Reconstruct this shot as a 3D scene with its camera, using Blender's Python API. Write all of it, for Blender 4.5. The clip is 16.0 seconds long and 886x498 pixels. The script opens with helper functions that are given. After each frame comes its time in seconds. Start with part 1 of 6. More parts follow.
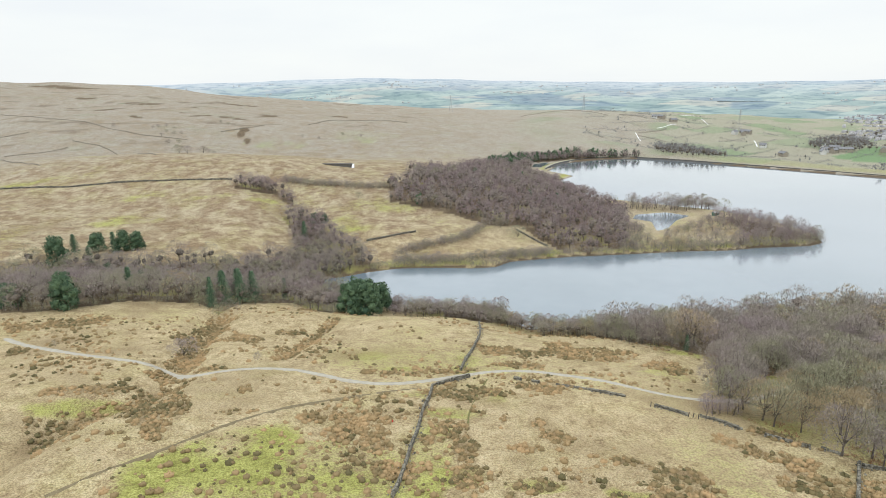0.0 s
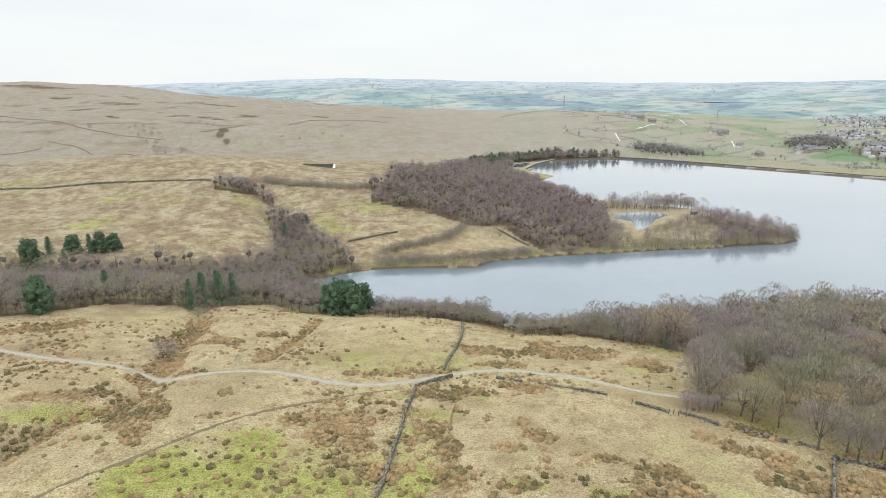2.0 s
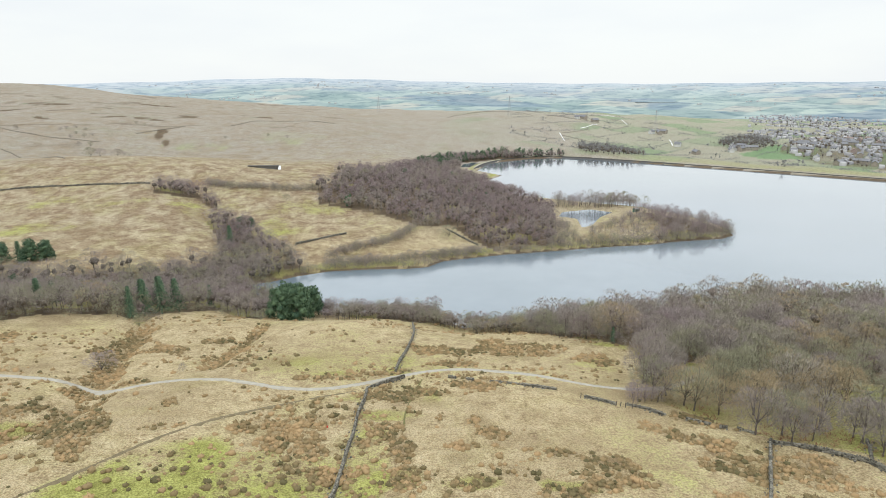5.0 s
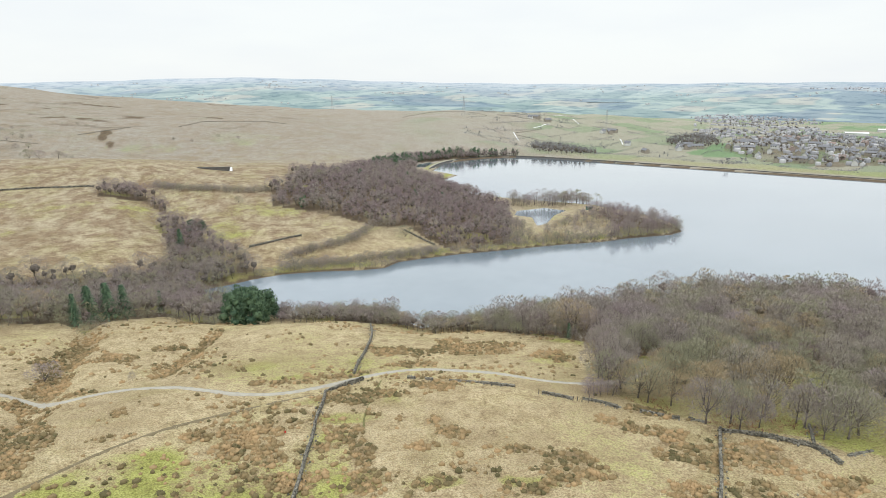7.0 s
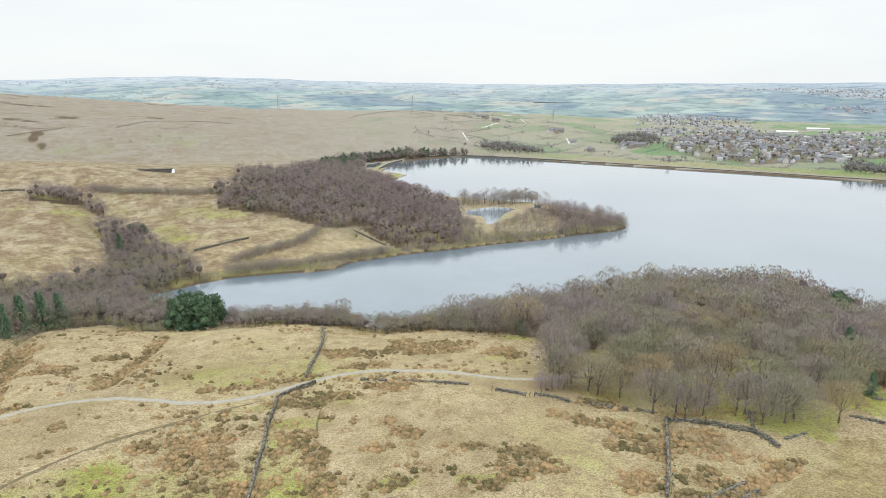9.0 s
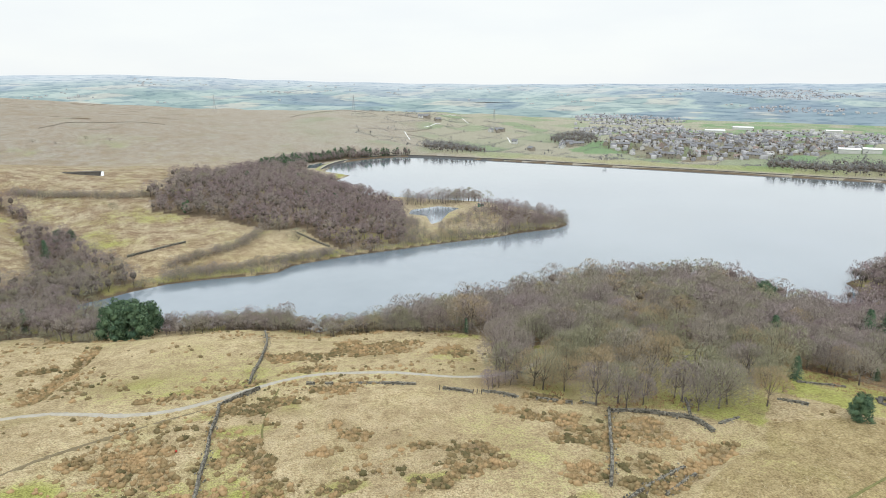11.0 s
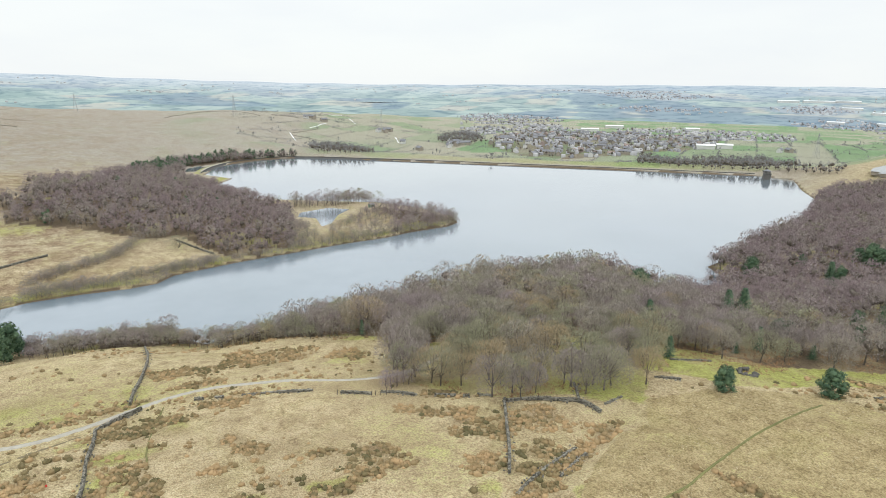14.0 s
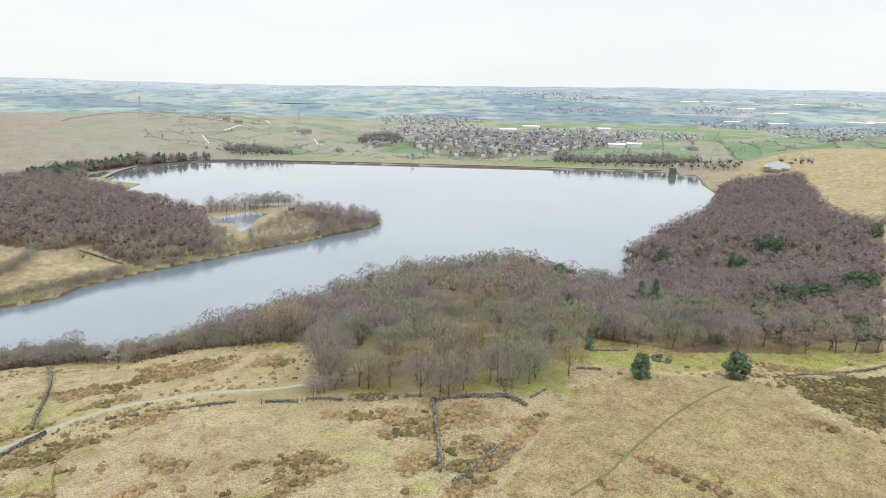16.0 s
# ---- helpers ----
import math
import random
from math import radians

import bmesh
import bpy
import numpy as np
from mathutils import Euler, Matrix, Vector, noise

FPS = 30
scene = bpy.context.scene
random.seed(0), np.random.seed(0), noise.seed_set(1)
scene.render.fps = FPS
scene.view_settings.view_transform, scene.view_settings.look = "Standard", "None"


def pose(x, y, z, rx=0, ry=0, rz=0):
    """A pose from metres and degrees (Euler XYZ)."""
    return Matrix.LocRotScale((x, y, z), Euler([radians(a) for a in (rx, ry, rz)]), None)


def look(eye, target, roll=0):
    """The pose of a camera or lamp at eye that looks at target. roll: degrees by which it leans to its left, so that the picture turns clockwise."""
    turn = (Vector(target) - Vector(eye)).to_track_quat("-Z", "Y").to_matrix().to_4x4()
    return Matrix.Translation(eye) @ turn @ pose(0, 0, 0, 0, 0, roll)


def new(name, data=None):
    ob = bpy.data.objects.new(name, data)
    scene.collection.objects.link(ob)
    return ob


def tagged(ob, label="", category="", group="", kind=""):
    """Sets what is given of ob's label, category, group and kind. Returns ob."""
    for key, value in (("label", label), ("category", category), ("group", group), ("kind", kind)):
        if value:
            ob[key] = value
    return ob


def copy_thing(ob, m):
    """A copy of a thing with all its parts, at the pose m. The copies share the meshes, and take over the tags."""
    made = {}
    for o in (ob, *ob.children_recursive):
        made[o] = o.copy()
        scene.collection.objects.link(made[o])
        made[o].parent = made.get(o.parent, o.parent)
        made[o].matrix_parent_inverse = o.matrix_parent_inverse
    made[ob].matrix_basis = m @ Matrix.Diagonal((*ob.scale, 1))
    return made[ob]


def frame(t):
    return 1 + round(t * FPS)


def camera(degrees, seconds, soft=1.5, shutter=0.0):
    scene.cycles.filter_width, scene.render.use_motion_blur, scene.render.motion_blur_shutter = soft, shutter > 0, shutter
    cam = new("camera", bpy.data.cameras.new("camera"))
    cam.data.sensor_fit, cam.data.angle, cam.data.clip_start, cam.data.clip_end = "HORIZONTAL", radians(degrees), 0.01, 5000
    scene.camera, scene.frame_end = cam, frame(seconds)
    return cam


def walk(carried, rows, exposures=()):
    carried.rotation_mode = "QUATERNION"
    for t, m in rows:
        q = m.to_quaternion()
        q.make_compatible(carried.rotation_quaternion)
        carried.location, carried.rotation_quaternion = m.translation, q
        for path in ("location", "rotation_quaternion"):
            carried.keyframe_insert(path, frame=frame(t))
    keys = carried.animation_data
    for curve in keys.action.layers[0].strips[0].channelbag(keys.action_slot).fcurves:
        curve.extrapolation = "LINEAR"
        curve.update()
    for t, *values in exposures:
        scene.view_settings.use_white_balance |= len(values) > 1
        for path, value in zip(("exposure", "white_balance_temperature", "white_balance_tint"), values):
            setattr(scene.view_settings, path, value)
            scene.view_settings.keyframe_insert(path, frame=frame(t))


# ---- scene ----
EYE = 110.0  # metres above the water, which lies at z = 0
cam = camera(72.2, 16.0, soft=0.45)
ROWS = [
    (0.0, 0.0, -15.5, -0.55), (0.5, -0.351, -15.49, -0.528), (1.0, -0.775, -15.49, -0.506), (1.5, -1.276, -15.485, -0.48),
    (2.0, -1.758, -15.49, -0.43), (2.5, -2.345, -15.49, -0.407), (3.0, -3.007, -15.488, -0.39), (3.5, -3.801, -15.484, -0.348),
    (4.0, -4.689, -15.485, -0.292), (6.5, -9.868, -15.495, -0.146), (7.0, -10.9, -15.498, -0.092), (7.5, -12.021, -15.508, -0.053),
    (8.0, -13.19, -15.51, 0.005), (8.5, -14.396, -15.515, 0.065), (9.0, -15.662, -15.515, 0.119), (11.5, -22.65, -15.508, 0.404),
    (12.0, -24.352, -15.489, 0.474), (12.5, -26.062, -15.473, 0.55), (13.0, -27.83, -15.458, 0.61), (13.5, -29.636, -15.447, 0.684),
    (14.0, -31.545, -15.42, 0.751), (14.5, -33.475, -15.376, 0.816), (15.0, -35.386, -15.33, 0.876), (15.5, -37.214, -15.27, 0.93),
    (16.0, -38.964, -15.219, 0.957),
]
walk(cam, [(t, pose(0, 0, EYE, 0, 0, yaw) @ pose(0, 0, 0, 90 + pitch) @ pose(0, 0, 0, 0, 0, roll)) for t, yaw, pitch, roll in ROWS])

# world: bright overcast
world = bpy.data.worlds.new("sky")
scene.world = world
world.use_nodes = True
wn, wl = world.node_tree.nodes, world.node_tree.links
sky = wn.new("ShaderNodeTexSky")
sky.sky_type, sky.sun_disc, sky.sun_elevation, sky.sun_rotation = "NISHITA", False, radians(42), radians(200)
sky_gain = wn.new("ShaderNodeMix")
sky_gain.data_type, sky_gain.blend_type = "RGBA", "MULTIPLY"
sky_gain.inputs[0].default_value = 1.0
sky_gain.inputs[7].default_value = (0.1, 0.1, 0.1, 1)
wl.new(sky.outputs[0], sky_gain.inputs[6])
way = wn.new("ShaderNodeTexCoord")
stretch = wn.new("ShaderNodeMapping")
stretch.inputs["Scale"].default_value = (2.2, 2.2, 9.0)
wl.new(way.outputs["Generated"], stretch.inputs[0])
veil = wn.new("ShaderNodeTexNoise")
veil.inputs["Scale"].default_value, veil.inputs["Detail"].default_value = 1.6, 6
wl.new(stretch.outputs[0], veil.inputs["Vector"])
cloud = wn.new("ShaderNodeValToRGB")
cloud.color_ramp.elements[0].position, cloud.color_ramp.elements[0].color = 0.32, (0.92, 0.96, 0.985, 1)
cloud.color_ramp.elements[1].position, cloud.color_ramp.elements[1].color = 0.60, (0.97, 1.005, 1.005, 1)
wl.new(veil.outputs[0], cloud.inputs[0])
cover = wn.new("ShaderNodeMix")
cover.data_type = "RGBA"
cover.inputs[0].default_value = 0.93
wl.new(sky_gain.outputs[2], cover.inputs[6])
wl.new(cloud.outputs[0], cover.inputs[7])
# an overcast sky is about twice as bright overhead as at the horizon
rise = wn.new("ShaderNodeSeparateXYZ")
wl.new(way.outputs["Generated"], rise.inputs[0])
dome = wn.new("ShaderNodeMapRange")
for socket, v in (("From Min", 0.16), ("From Max", 0.75), ("To Min", 0.86), ("To Max", 1.5)):
    dome.inputs[socket].default_value = v
wl.new(rise.outputs[2], dome.inputs["Value"])
wl.new(cover.outputs[2], wn["Background"].inputs[0])
wl.new(dome.outputs[0], wn["Background"].inputs[1])
sun = new("sun", bpy.data.lights.new("sun", "SUN"))
sun.data.energy, sun.data.angle, sun.data.color = 0.6, radians(18), (1.0, 0.98, 0.95)
sun.matrix_world = look((0, 0, 300), (90, 240, 0))
scene.view_settings.exposure = 0.22


# ---- materials ----
def nodes_of(name):
    m = bpy.data.materials.new(name)
    m.use_nodes = True
    return m, m.node_tree.nodes, m.node_tree.links, m.node_tree.nodes["Principled BSDF"]


def ramp_of(n, stops):
    r = n.new("ShaderNodeValToRGB")
    while len(r.color_ramp.elements) < len(stops):
        r.color_ramp.elements.new(0.5)
    for e, (p, c) in zip(r.color_ramp.elements, stops):
        e.position, e.color = p, (*c, 1)
    return r


def noise_of(n, l, scale, detail=4, rough_=0.55, coords=None):
    t = n.new("ShaderNodeTexNoise")
    t.inputs["Scale"].default_value, t.inputs["Detail"].default_value, t.inputs["Roughness"].default_value = scale, detail, rough_
    if coords is not None:
        l.new(coords, t.inputs["Vector"])
    return t


def mix_of(n, l, fac, a, b, blend="MIX"):
    m = n.new("ShaderNodeMix")
    m.data_type, m.blend_type = "RGBA", blend
    for socket, v in ((m.inputs[0], fac), (m.inputs[6], a), (m.inputs[7], b)):
        if isinstance(v, bpy.types.NodeSocket):
            l.new(v, socket)
        elif isinstance(v, (int, float)):
            socket.default_value = v
        else:
            socket.default_value = (*v, 1)
    return m.outputs[2]


def math_of(n, l, op, a, b=0.0):
    m = n.new("ShaderNodeMath")
    m.operation, m.use_clamp = op, op in ("ADD", "SUBTRACT", "MULTIPLY", "MULTIPLY_ADD")
    for socket, v in zip(m.inputs, (a, b)):
        if isinstance(v, bpy.types.NodeSocket):
            l.new(v, socket)
        else:
            socket.default_value = v
    return m.outputs[0]


def bump_of(n, l, bsdf, h, strength, distance):
    b = n.new("ShaderNodeBump")
    b.inputs["Strength"].default_value, b.inputs["Distance"].default_value = strength, distance
    l.new(h, b.inputs["Height"])
    l.new(b.outputs[0], bsdf.inputs["Normal"])


def plain_material(name, dark, light, scale=1.0, roughness=0.85, bump=0.3, depth=0.05, per="none"):
    """A two-colour mottled surface; per: the variation from piece to piece (island, object or tint)."""
    m, n, l, b = nodes_of(name)
    co = n.new("ShaderNodeTexCoord").outputs["Object"]
    fine, broad = noise_of(n, l, scale * 6, 5, 0.6, co), noise_of(n, l, scale, 3, 0.5, co)
    f = math_of(n, l, "ADD", math_of(n, l, "MULTIPLY", fine.outputs[0], 0.5), math_of(n, l, "MULTIPLY", broad.outputs[0], 0.5))
    if per != "none":
        if per == "island":
            v = n.new("ShaderNodeNewGeometry").outputs["Random Per Island"]
        elif per == "object":
            v = n.new("ShaderNodeObjectInfo").outputs["Random"]
        else:
            a = n.new("ShaderNodeAttribute")
            a.attribute_name = "tint"
            v = a.outputs["Fac"]
        f = math_of(n, l, "ADD", math_of(n, l, "MULTIPLY", f, 0.45), math_of(n, l, "MULTIPLY", v, 0.55))
    r = ramp_of(n, [(0.25, dark), (0.72, light)])
    l.new(f, r.inputs[0])
    l.new(r.outputs[0], b.inputs["Base Color"])
    b.inputs["Roughness"].default_value = roughness
    b.inputs["Specular IOR Level"].default_value = 0.2
    bump_of(n, l, b, fine.outputs[0], bump, depth)
    return m


def ground_material():
    m, n, l, b = nodes_of("moor_grass")
    co = n.new("ShaderNodeNewGeometry").outputs["Position"]
    at = n.new("ShaderNodeAttribute")
    at.attribute_name = "cover"
    sep = n.new("ShaderNodeSeparateColor")
    l.new(at.outputs["Color"], sep.inputs[0])
    fine, mid, broad = noise_of(n, l, 1.1, 5, 0.65, co), noise_of(n, l, 0.22, 5, 0.6, co), noise_of(n, l, 0.035, 4, 0.55, co)
    straw = ramp_of(n, [(0.33, (0.29, 0.215, 0.13)), (0.46, (0.52, 0.42, 0.25)), (0.60, (0.735, 0.63, 0.415))])
    f = math_of(n, l, "ADD", math_of(n, l, "MULTIPLY", fine.outputs[0], 0.55), math_of(n, l, "MULTIPLY", mid.outputs[0], 0.45))
    l.new(f, straw.inputs[0])
    green = ramp_of(n, [(0.34, (0.24, 0.25, 0.06)), (0.64, (0.56, 0.57, 0.20))])
    l.new(f, green.inputs[0])
    rush = ramp_of(n, [(0.3, (0.17, 0.13, 0.07)), (0.7, (0.40, 0.295, 0.175))])
    l.new(f, rush.inputs[0])
    earth = ramp_of(n, [(0.3, (0.10, 0.08, 0.055)), (0.7, (0.25, 0.19, 0.13))])
    l.new(f, earth.inputs[0])

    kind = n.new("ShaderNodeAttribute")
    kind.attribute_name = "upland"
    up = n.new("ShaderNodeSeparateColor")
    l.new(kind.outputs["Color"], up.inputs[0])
    # upland moor grass, greyed and cooled so that its colour carries distance haze
    hazed_molinia = ramp_of(n, [(0.3, (0.31, 0.285, 0.245)), (0.7, (0.54, 0.505, 0.44))])
    l.new(f, hazed_molinia.inputs[0])
    # far pasture tints, paled for haze too
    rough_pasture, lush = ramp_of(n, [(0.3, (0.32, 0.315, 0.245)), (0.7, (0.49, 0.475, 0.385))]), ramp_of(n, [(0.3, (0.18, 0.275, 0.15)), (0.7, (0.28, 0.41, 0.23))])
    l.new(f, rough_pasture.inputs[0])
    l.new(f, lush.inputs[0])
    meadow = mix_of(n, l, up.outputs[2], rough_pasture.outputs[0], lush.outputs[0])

    def edge(mask, soft=2.2):
        # the noise frays each patch's rim
        k = n.new("ShaderNodeMapRange")
        k.inputs["From Min"].default_value, k.inputs["From Max"].default_value = 0.5 - 0.5 / soft, 0.5 + 0.5 / soft
        s = n.new("ShaderNodeMath")
        s.operation = "MULTIPLY_ADD"
        l.new(f, s.inputs[0])
        s.inputs[1].default_value = 1.7
        s.inputs[2].default_value = -0.85
        t = n.new("ShaderNodeMath")
        t.operation = "ADD"
        l.new(s.outputs[0], t.inputs[0])
        l.new(mask, t.inputs[1])
        l.new(t.outputs[0], k.inputs["Value"])
        return k.outputs[0]
    tan = ramp_of(n, [(0.42, (0, 0, 0)), (0.72, (0.3, 0.3, 0.3))])
    l.new(broad.outputs[0], tan.inputs[0])
    sward = n.new("ShaderNodeAttribute")
    sward.attribute_name = "sward"
    sw = n.new("ShaderNodeSeparateColor")
    l.new(sward.outputs["Color"], sw.inputs[0])
    hay = ramp_of(n, [(0.34, (0.25, 0.19, 0.095)), (0.48, (0.43, 0.345, 0.185)), (0.64, (0.61, 0.505, 0.295))])
    l.new(f, hay.inputs[0])
    c = mix_of(n, l, up.outputs[0], straw.outputs[0], hazed_molinia.outputs[0])
    c = mix_of(n, l, sw.outputs[0], c, hay.outputs[0])
    # brown rough grass in small ragged patches on the hill
    heath = ramp_of(n, [(0.3, (0.19, 0.13, 0.085)), (0.7, (0.39, 0.285, 0.19))])
    l.new(f, heath.inputs[0])
    speck = ramp_of(n, [(0.44, (0, 0, 0)), (0.56, (0.85, 0.85, 0.85))])
    l.new(noise_of(n, l, 0.085, 8, 0.78, co).outputs[0], speck.inputs[0])
    c = mix_of(n, l, math_of(n, l, "MULTIPLY", speck.outputs[0], sw.outputs[1]), c, heath.outputs[0])
    c = mix_of(n, l, tan.outputs[0], c, rush.outputs[0])
    turf = mix_of(n, l, up.outputs[1], green.outputs[0], meadow)
    olive = ramp_of(n, [(0.5, (0, 0, 0)), (0.74, (0.24, 0.24, 0.24))])
    l.new(noise_of(n, l, 0.06, 4, 0.6, co).outputs[0], olive.inputs[0])
    c = mix_of(n, l, olive.outputs[0], c, turf)
    c = mix_of(n, l, edge(sep.outputs[0]), c, turf)
    c = mix_of(n, l, edge(sep.outputs[1]), c, rush.outputs[0])
    c = mix_of(n, l, edge(sep.outputs[2]), c, earth.outputs[0])
    l.new(c, b.inputs["Base Color"])
    b.inputs["Roughness"].default_value = 0.95
    b.inputs["Specular IOR Level"].default_value = 0.1
    # grass grows in tufts: paler crowns, and shade in the gaps put into the colour
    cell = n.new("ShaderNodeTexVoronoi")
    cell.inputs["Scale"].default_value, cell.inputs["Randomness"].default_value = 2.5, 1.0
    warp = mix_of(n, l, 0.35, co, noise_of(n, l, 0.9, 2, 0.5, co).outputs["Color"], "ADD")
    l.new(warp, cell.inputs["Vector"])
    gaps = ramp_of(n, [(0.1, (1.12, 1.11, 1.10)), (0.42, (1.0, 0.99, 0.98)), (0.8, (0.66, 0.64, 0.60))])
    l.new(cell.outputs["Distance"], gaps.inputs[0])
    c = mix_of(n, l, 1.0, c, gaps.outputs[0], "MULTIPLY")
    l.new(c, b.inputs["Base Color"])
    tuft = math_of(n, l, "SUBTRACT", f, math_of(n, l, "MULTIPLY", cell.outputs["Distance"], 0.5))
    bump_of(n, l, b, tuft, 1.0, 1.0)
    return m


def distance_material():
    """Far fields, woods and moor; their tints, blued for haze, lie in the mesh, the grain here."""
    m, n, l, b = nodes_of("far_vale")
    co = n.new("ShaderNodeNewGeometry").outputs["Position"]
    at = n.new("ShaderNodeAttribute")
    at.attribute_name = "cover"
    f = noise_of(n, l, 0.02, 6, 0.65, co)
    grain = ramp_of(n, [(0.3, (0.92, 0.93, 0.94)), (0.7, (1.05, 1.04, 1.03))])
    l.new(f.outputs[0], grain.inputs[0])
    # a patchwork of fields with darker copses and hedges, the copses blued for haze
    cell = n.new("ShaderNodeTexVoronoi")
    cell.inputs["Scale"].default_value = 0.0075
    flat = n.new("ShaderNodeMapping")
    flat.inputs["Scale"].default_value = (1, 1, 0.05)
    l.new(co, flat.inputs[0])
    l.new(flat.outputs[0], cell.inputs["Vector"])
    plot = ramp_of(n, [(0.2, (0.93, 0.95, 0.95)), (0.5, (1.0, 1.0, 1.0)), (0.8, (1.05, 1.06, 1.03))])
    tone = n.new("ShaderNodeSeparateColor")
    l.new(cell.outputs["Color"], tone.inputs[0])
    l.new(tone.outputs[0], plot.inputs[0])
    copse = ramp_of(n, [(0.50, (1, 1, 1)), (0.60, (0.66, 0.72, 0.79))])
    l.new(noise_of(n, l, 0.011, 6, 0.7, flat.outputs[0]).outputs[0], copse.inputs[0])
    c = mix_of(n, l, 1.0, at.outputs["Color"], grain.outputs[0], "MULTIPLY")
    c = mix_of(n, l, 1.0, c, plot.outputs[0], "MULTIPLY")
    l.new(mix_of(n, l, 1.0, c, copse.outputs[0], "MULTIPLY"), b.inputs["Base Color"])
    b.inputs["Roughness"].default_value = 1.0
    b.inputs["Specular IOR Level"].default_value = 0.0
    return m


def water_material():
    m, n, l, b = nodes_of("lake_water")
    co = n.new("ShaderNodeNewGeometry").outputs["Position"]
    turn = n.new("ShaderNodeMapping")
    turn.inputs["Rotation"].default_value[2] = 0.5
    turn.inputs["Scale"].default_value = (1, 2.2, 1)
    l.new(co, turn.inputs[0])
    waves, gusts = noise_of(n, l, 0.55, 4, 0.6, turn.outputs[0]), noise_of(n, l, 0.012, 4, 0.6, co)
    tone = ramp_of(n, [(0.3, (0.14, 0.19, 0.23)), (0.7, (0.19, 0.24, 0.285))])
    l.new(gusts.outputs[0], tone.inputs[0])
    l.new(tone.outputs[0], b.inputs["Base Color"])
    b.inputs["Roughness"].default_value, b.inputs["IOR"].default_value = 0.1, 1.4
    b.inputs["Coat Weight"].default_value, b.inputs["Coat Roughness"].default_value = 1.0, 0.06
    bump_of(n, l, b, waves.outputs[0], 0.08, 0.25)
    l.new(b.inputs["Normal"].links[0].from_socket, b.inputs["Coat Normal"])
    return m


GROUND, FAR, WATER = ground_material(), distance_material(), water_material()


def twig_material():
    m, n, l, b = nodes_of("bare_twigs")
    a = n.new("ShaderNodeAttribute")
    a.attribute_name = "tint"
    hue = ramp_of(n, [(0.05, (0.31, 0.245, 0.255)), (0.26, (0.40, 0.34, 0.335)), (0.42, (0.34, 0.30, 0.275)), (0.56, (0.41, 0.37, 0.32)), (0.68, (0.31, 0.305, 0.21)), (0.88, (0.41, 0.42, 0.27)), (0.97, (0.50, 0.28, 0.16))])
    l.new(a.outputs["Fac"], hue.inputs[0])
    each = n.new("ShaderNodeNewGeometry").outputs["Random Per Island"]
    c = mix_of(n, l, math_of(n, l, "MULTIPLY", each, 0.34), hue.outputs[0], (0.13, 0.105, 0.095))
    grain = ramp_of(n, [(0.3, (0.66, 0.65, 0.64)), (0.7, (1.22, 1.21, 1.2))])
    fine = noise_of(n, l, 1.9, 4, 0.7, n.new("ShaderNodeNewGeometry").outputs["Position"])
    l.new(fine.outputs[0], grain.inputs[0])
    l.new(mix_of(n, l, 1.0, c, grain.outputs[0], "MULTIPLY"), b.inputs["Base Color"])
    bump_of(n, l, b, fine.outputs[0], 0.6, 0.3)
    b.inputs["Roughness"].default_value, b.inputs["Specular IOR Level"].default_value = 0.9, 0.15
    return m


TWIGS = twig_material()
BARK = plain_material("bark", (0.05, 0.042, 0.035), (0.20, 0.17, 0.14), 1.5, 0.9, 0.4, 0.03)
NEEDLES = plain_material("pine_needles", (0.04, 0.078, 0.048), (0.13, 0.20, 0.11), 0.5, 0.7, 0.1, 0.02, "island")
STONE = plain_material("gritstone", (0.075, 0.072, 0.06), (0.29, 0.275, 0.23), 0.9, 0.92, 0.5, 0.04, "island")
GRAVEL = plain_material("gravel_track", (0.28, 0.26, 0.215), (0.46, 0.435, 0.37), 0.7, 0.95, 0.4, 0.03)
EARTH = plain_material("path_earth", (0.11, 0.09, 0.05), (0.25, 0.205, 0.125), 0.8, 0.95, 0.4, 0.03)
RUSH = plain_material("rush_blades", (0.12, 0.105, 0.05), (0.41, 0.285, 0.15), 0.12, 0.85, 0.1, 0.02, "tint")
DRYGRASS = plain_material("dry_grass", (0.30, 0.24, 0.135), (0.66, 0.57, 0.37), 0.1, 0.9, 0.1, 0.02, "island")
PITCHING = plain_material("stone_pitching", (0.045, 0.045, 0.044), (0.12, 0.118, 0.112), 0.4, 0.9, 0.5, 0.06)
STONE_DARK = plain_material("wet_gritstone", (0.06, 0.058, 0.055), (0.19, 0.18, 0.165), 0.5, 0.85, 0.4, 0.04)
STONE_WALL = plain_material("coursed_stone", (0.20, 0.18, 0.15), (0.40, 0.36, 0.30), 0.5, 0.9, 0.3, 0.03)
RENDERED = plain_material("white_render", (0.46, 0.46, 0.45), (0.66, 0.66, 0.64), 0.3, 0.8, 0.1, 0.01)
BRICK = plain_material("red_brick", (0.25, 0.20, 0.18), (0.38, 0.31, 0.28), 0.5, 0.9, 0.2, 0.02)
SLATE = plain_material("roof_slate", (0.13, 0.135, 0.15), (0.27, 0.275, 0.29), 0.4, 0.6, 0.2, 0.02)
TILE = plain_material("roof_tile", (0.23, 0.18, 0.16), (0.36, 0.28, 0.25), 0.4, 0.8, 0.2, 0.02)
WHITE_ROOF = plain_material("white_sheet_roof", (0.70, 0.72, 0.73), (0.84, 0.85, 0.85), 0.05, 0.5, 0.05, 0.02)
PALE_ROOF = plain_material("pale_roof", (0.30, 0.31, 0.315), (0.44, 0.45, 0.45), 0.2, 0.6, 0.1, 0.02)
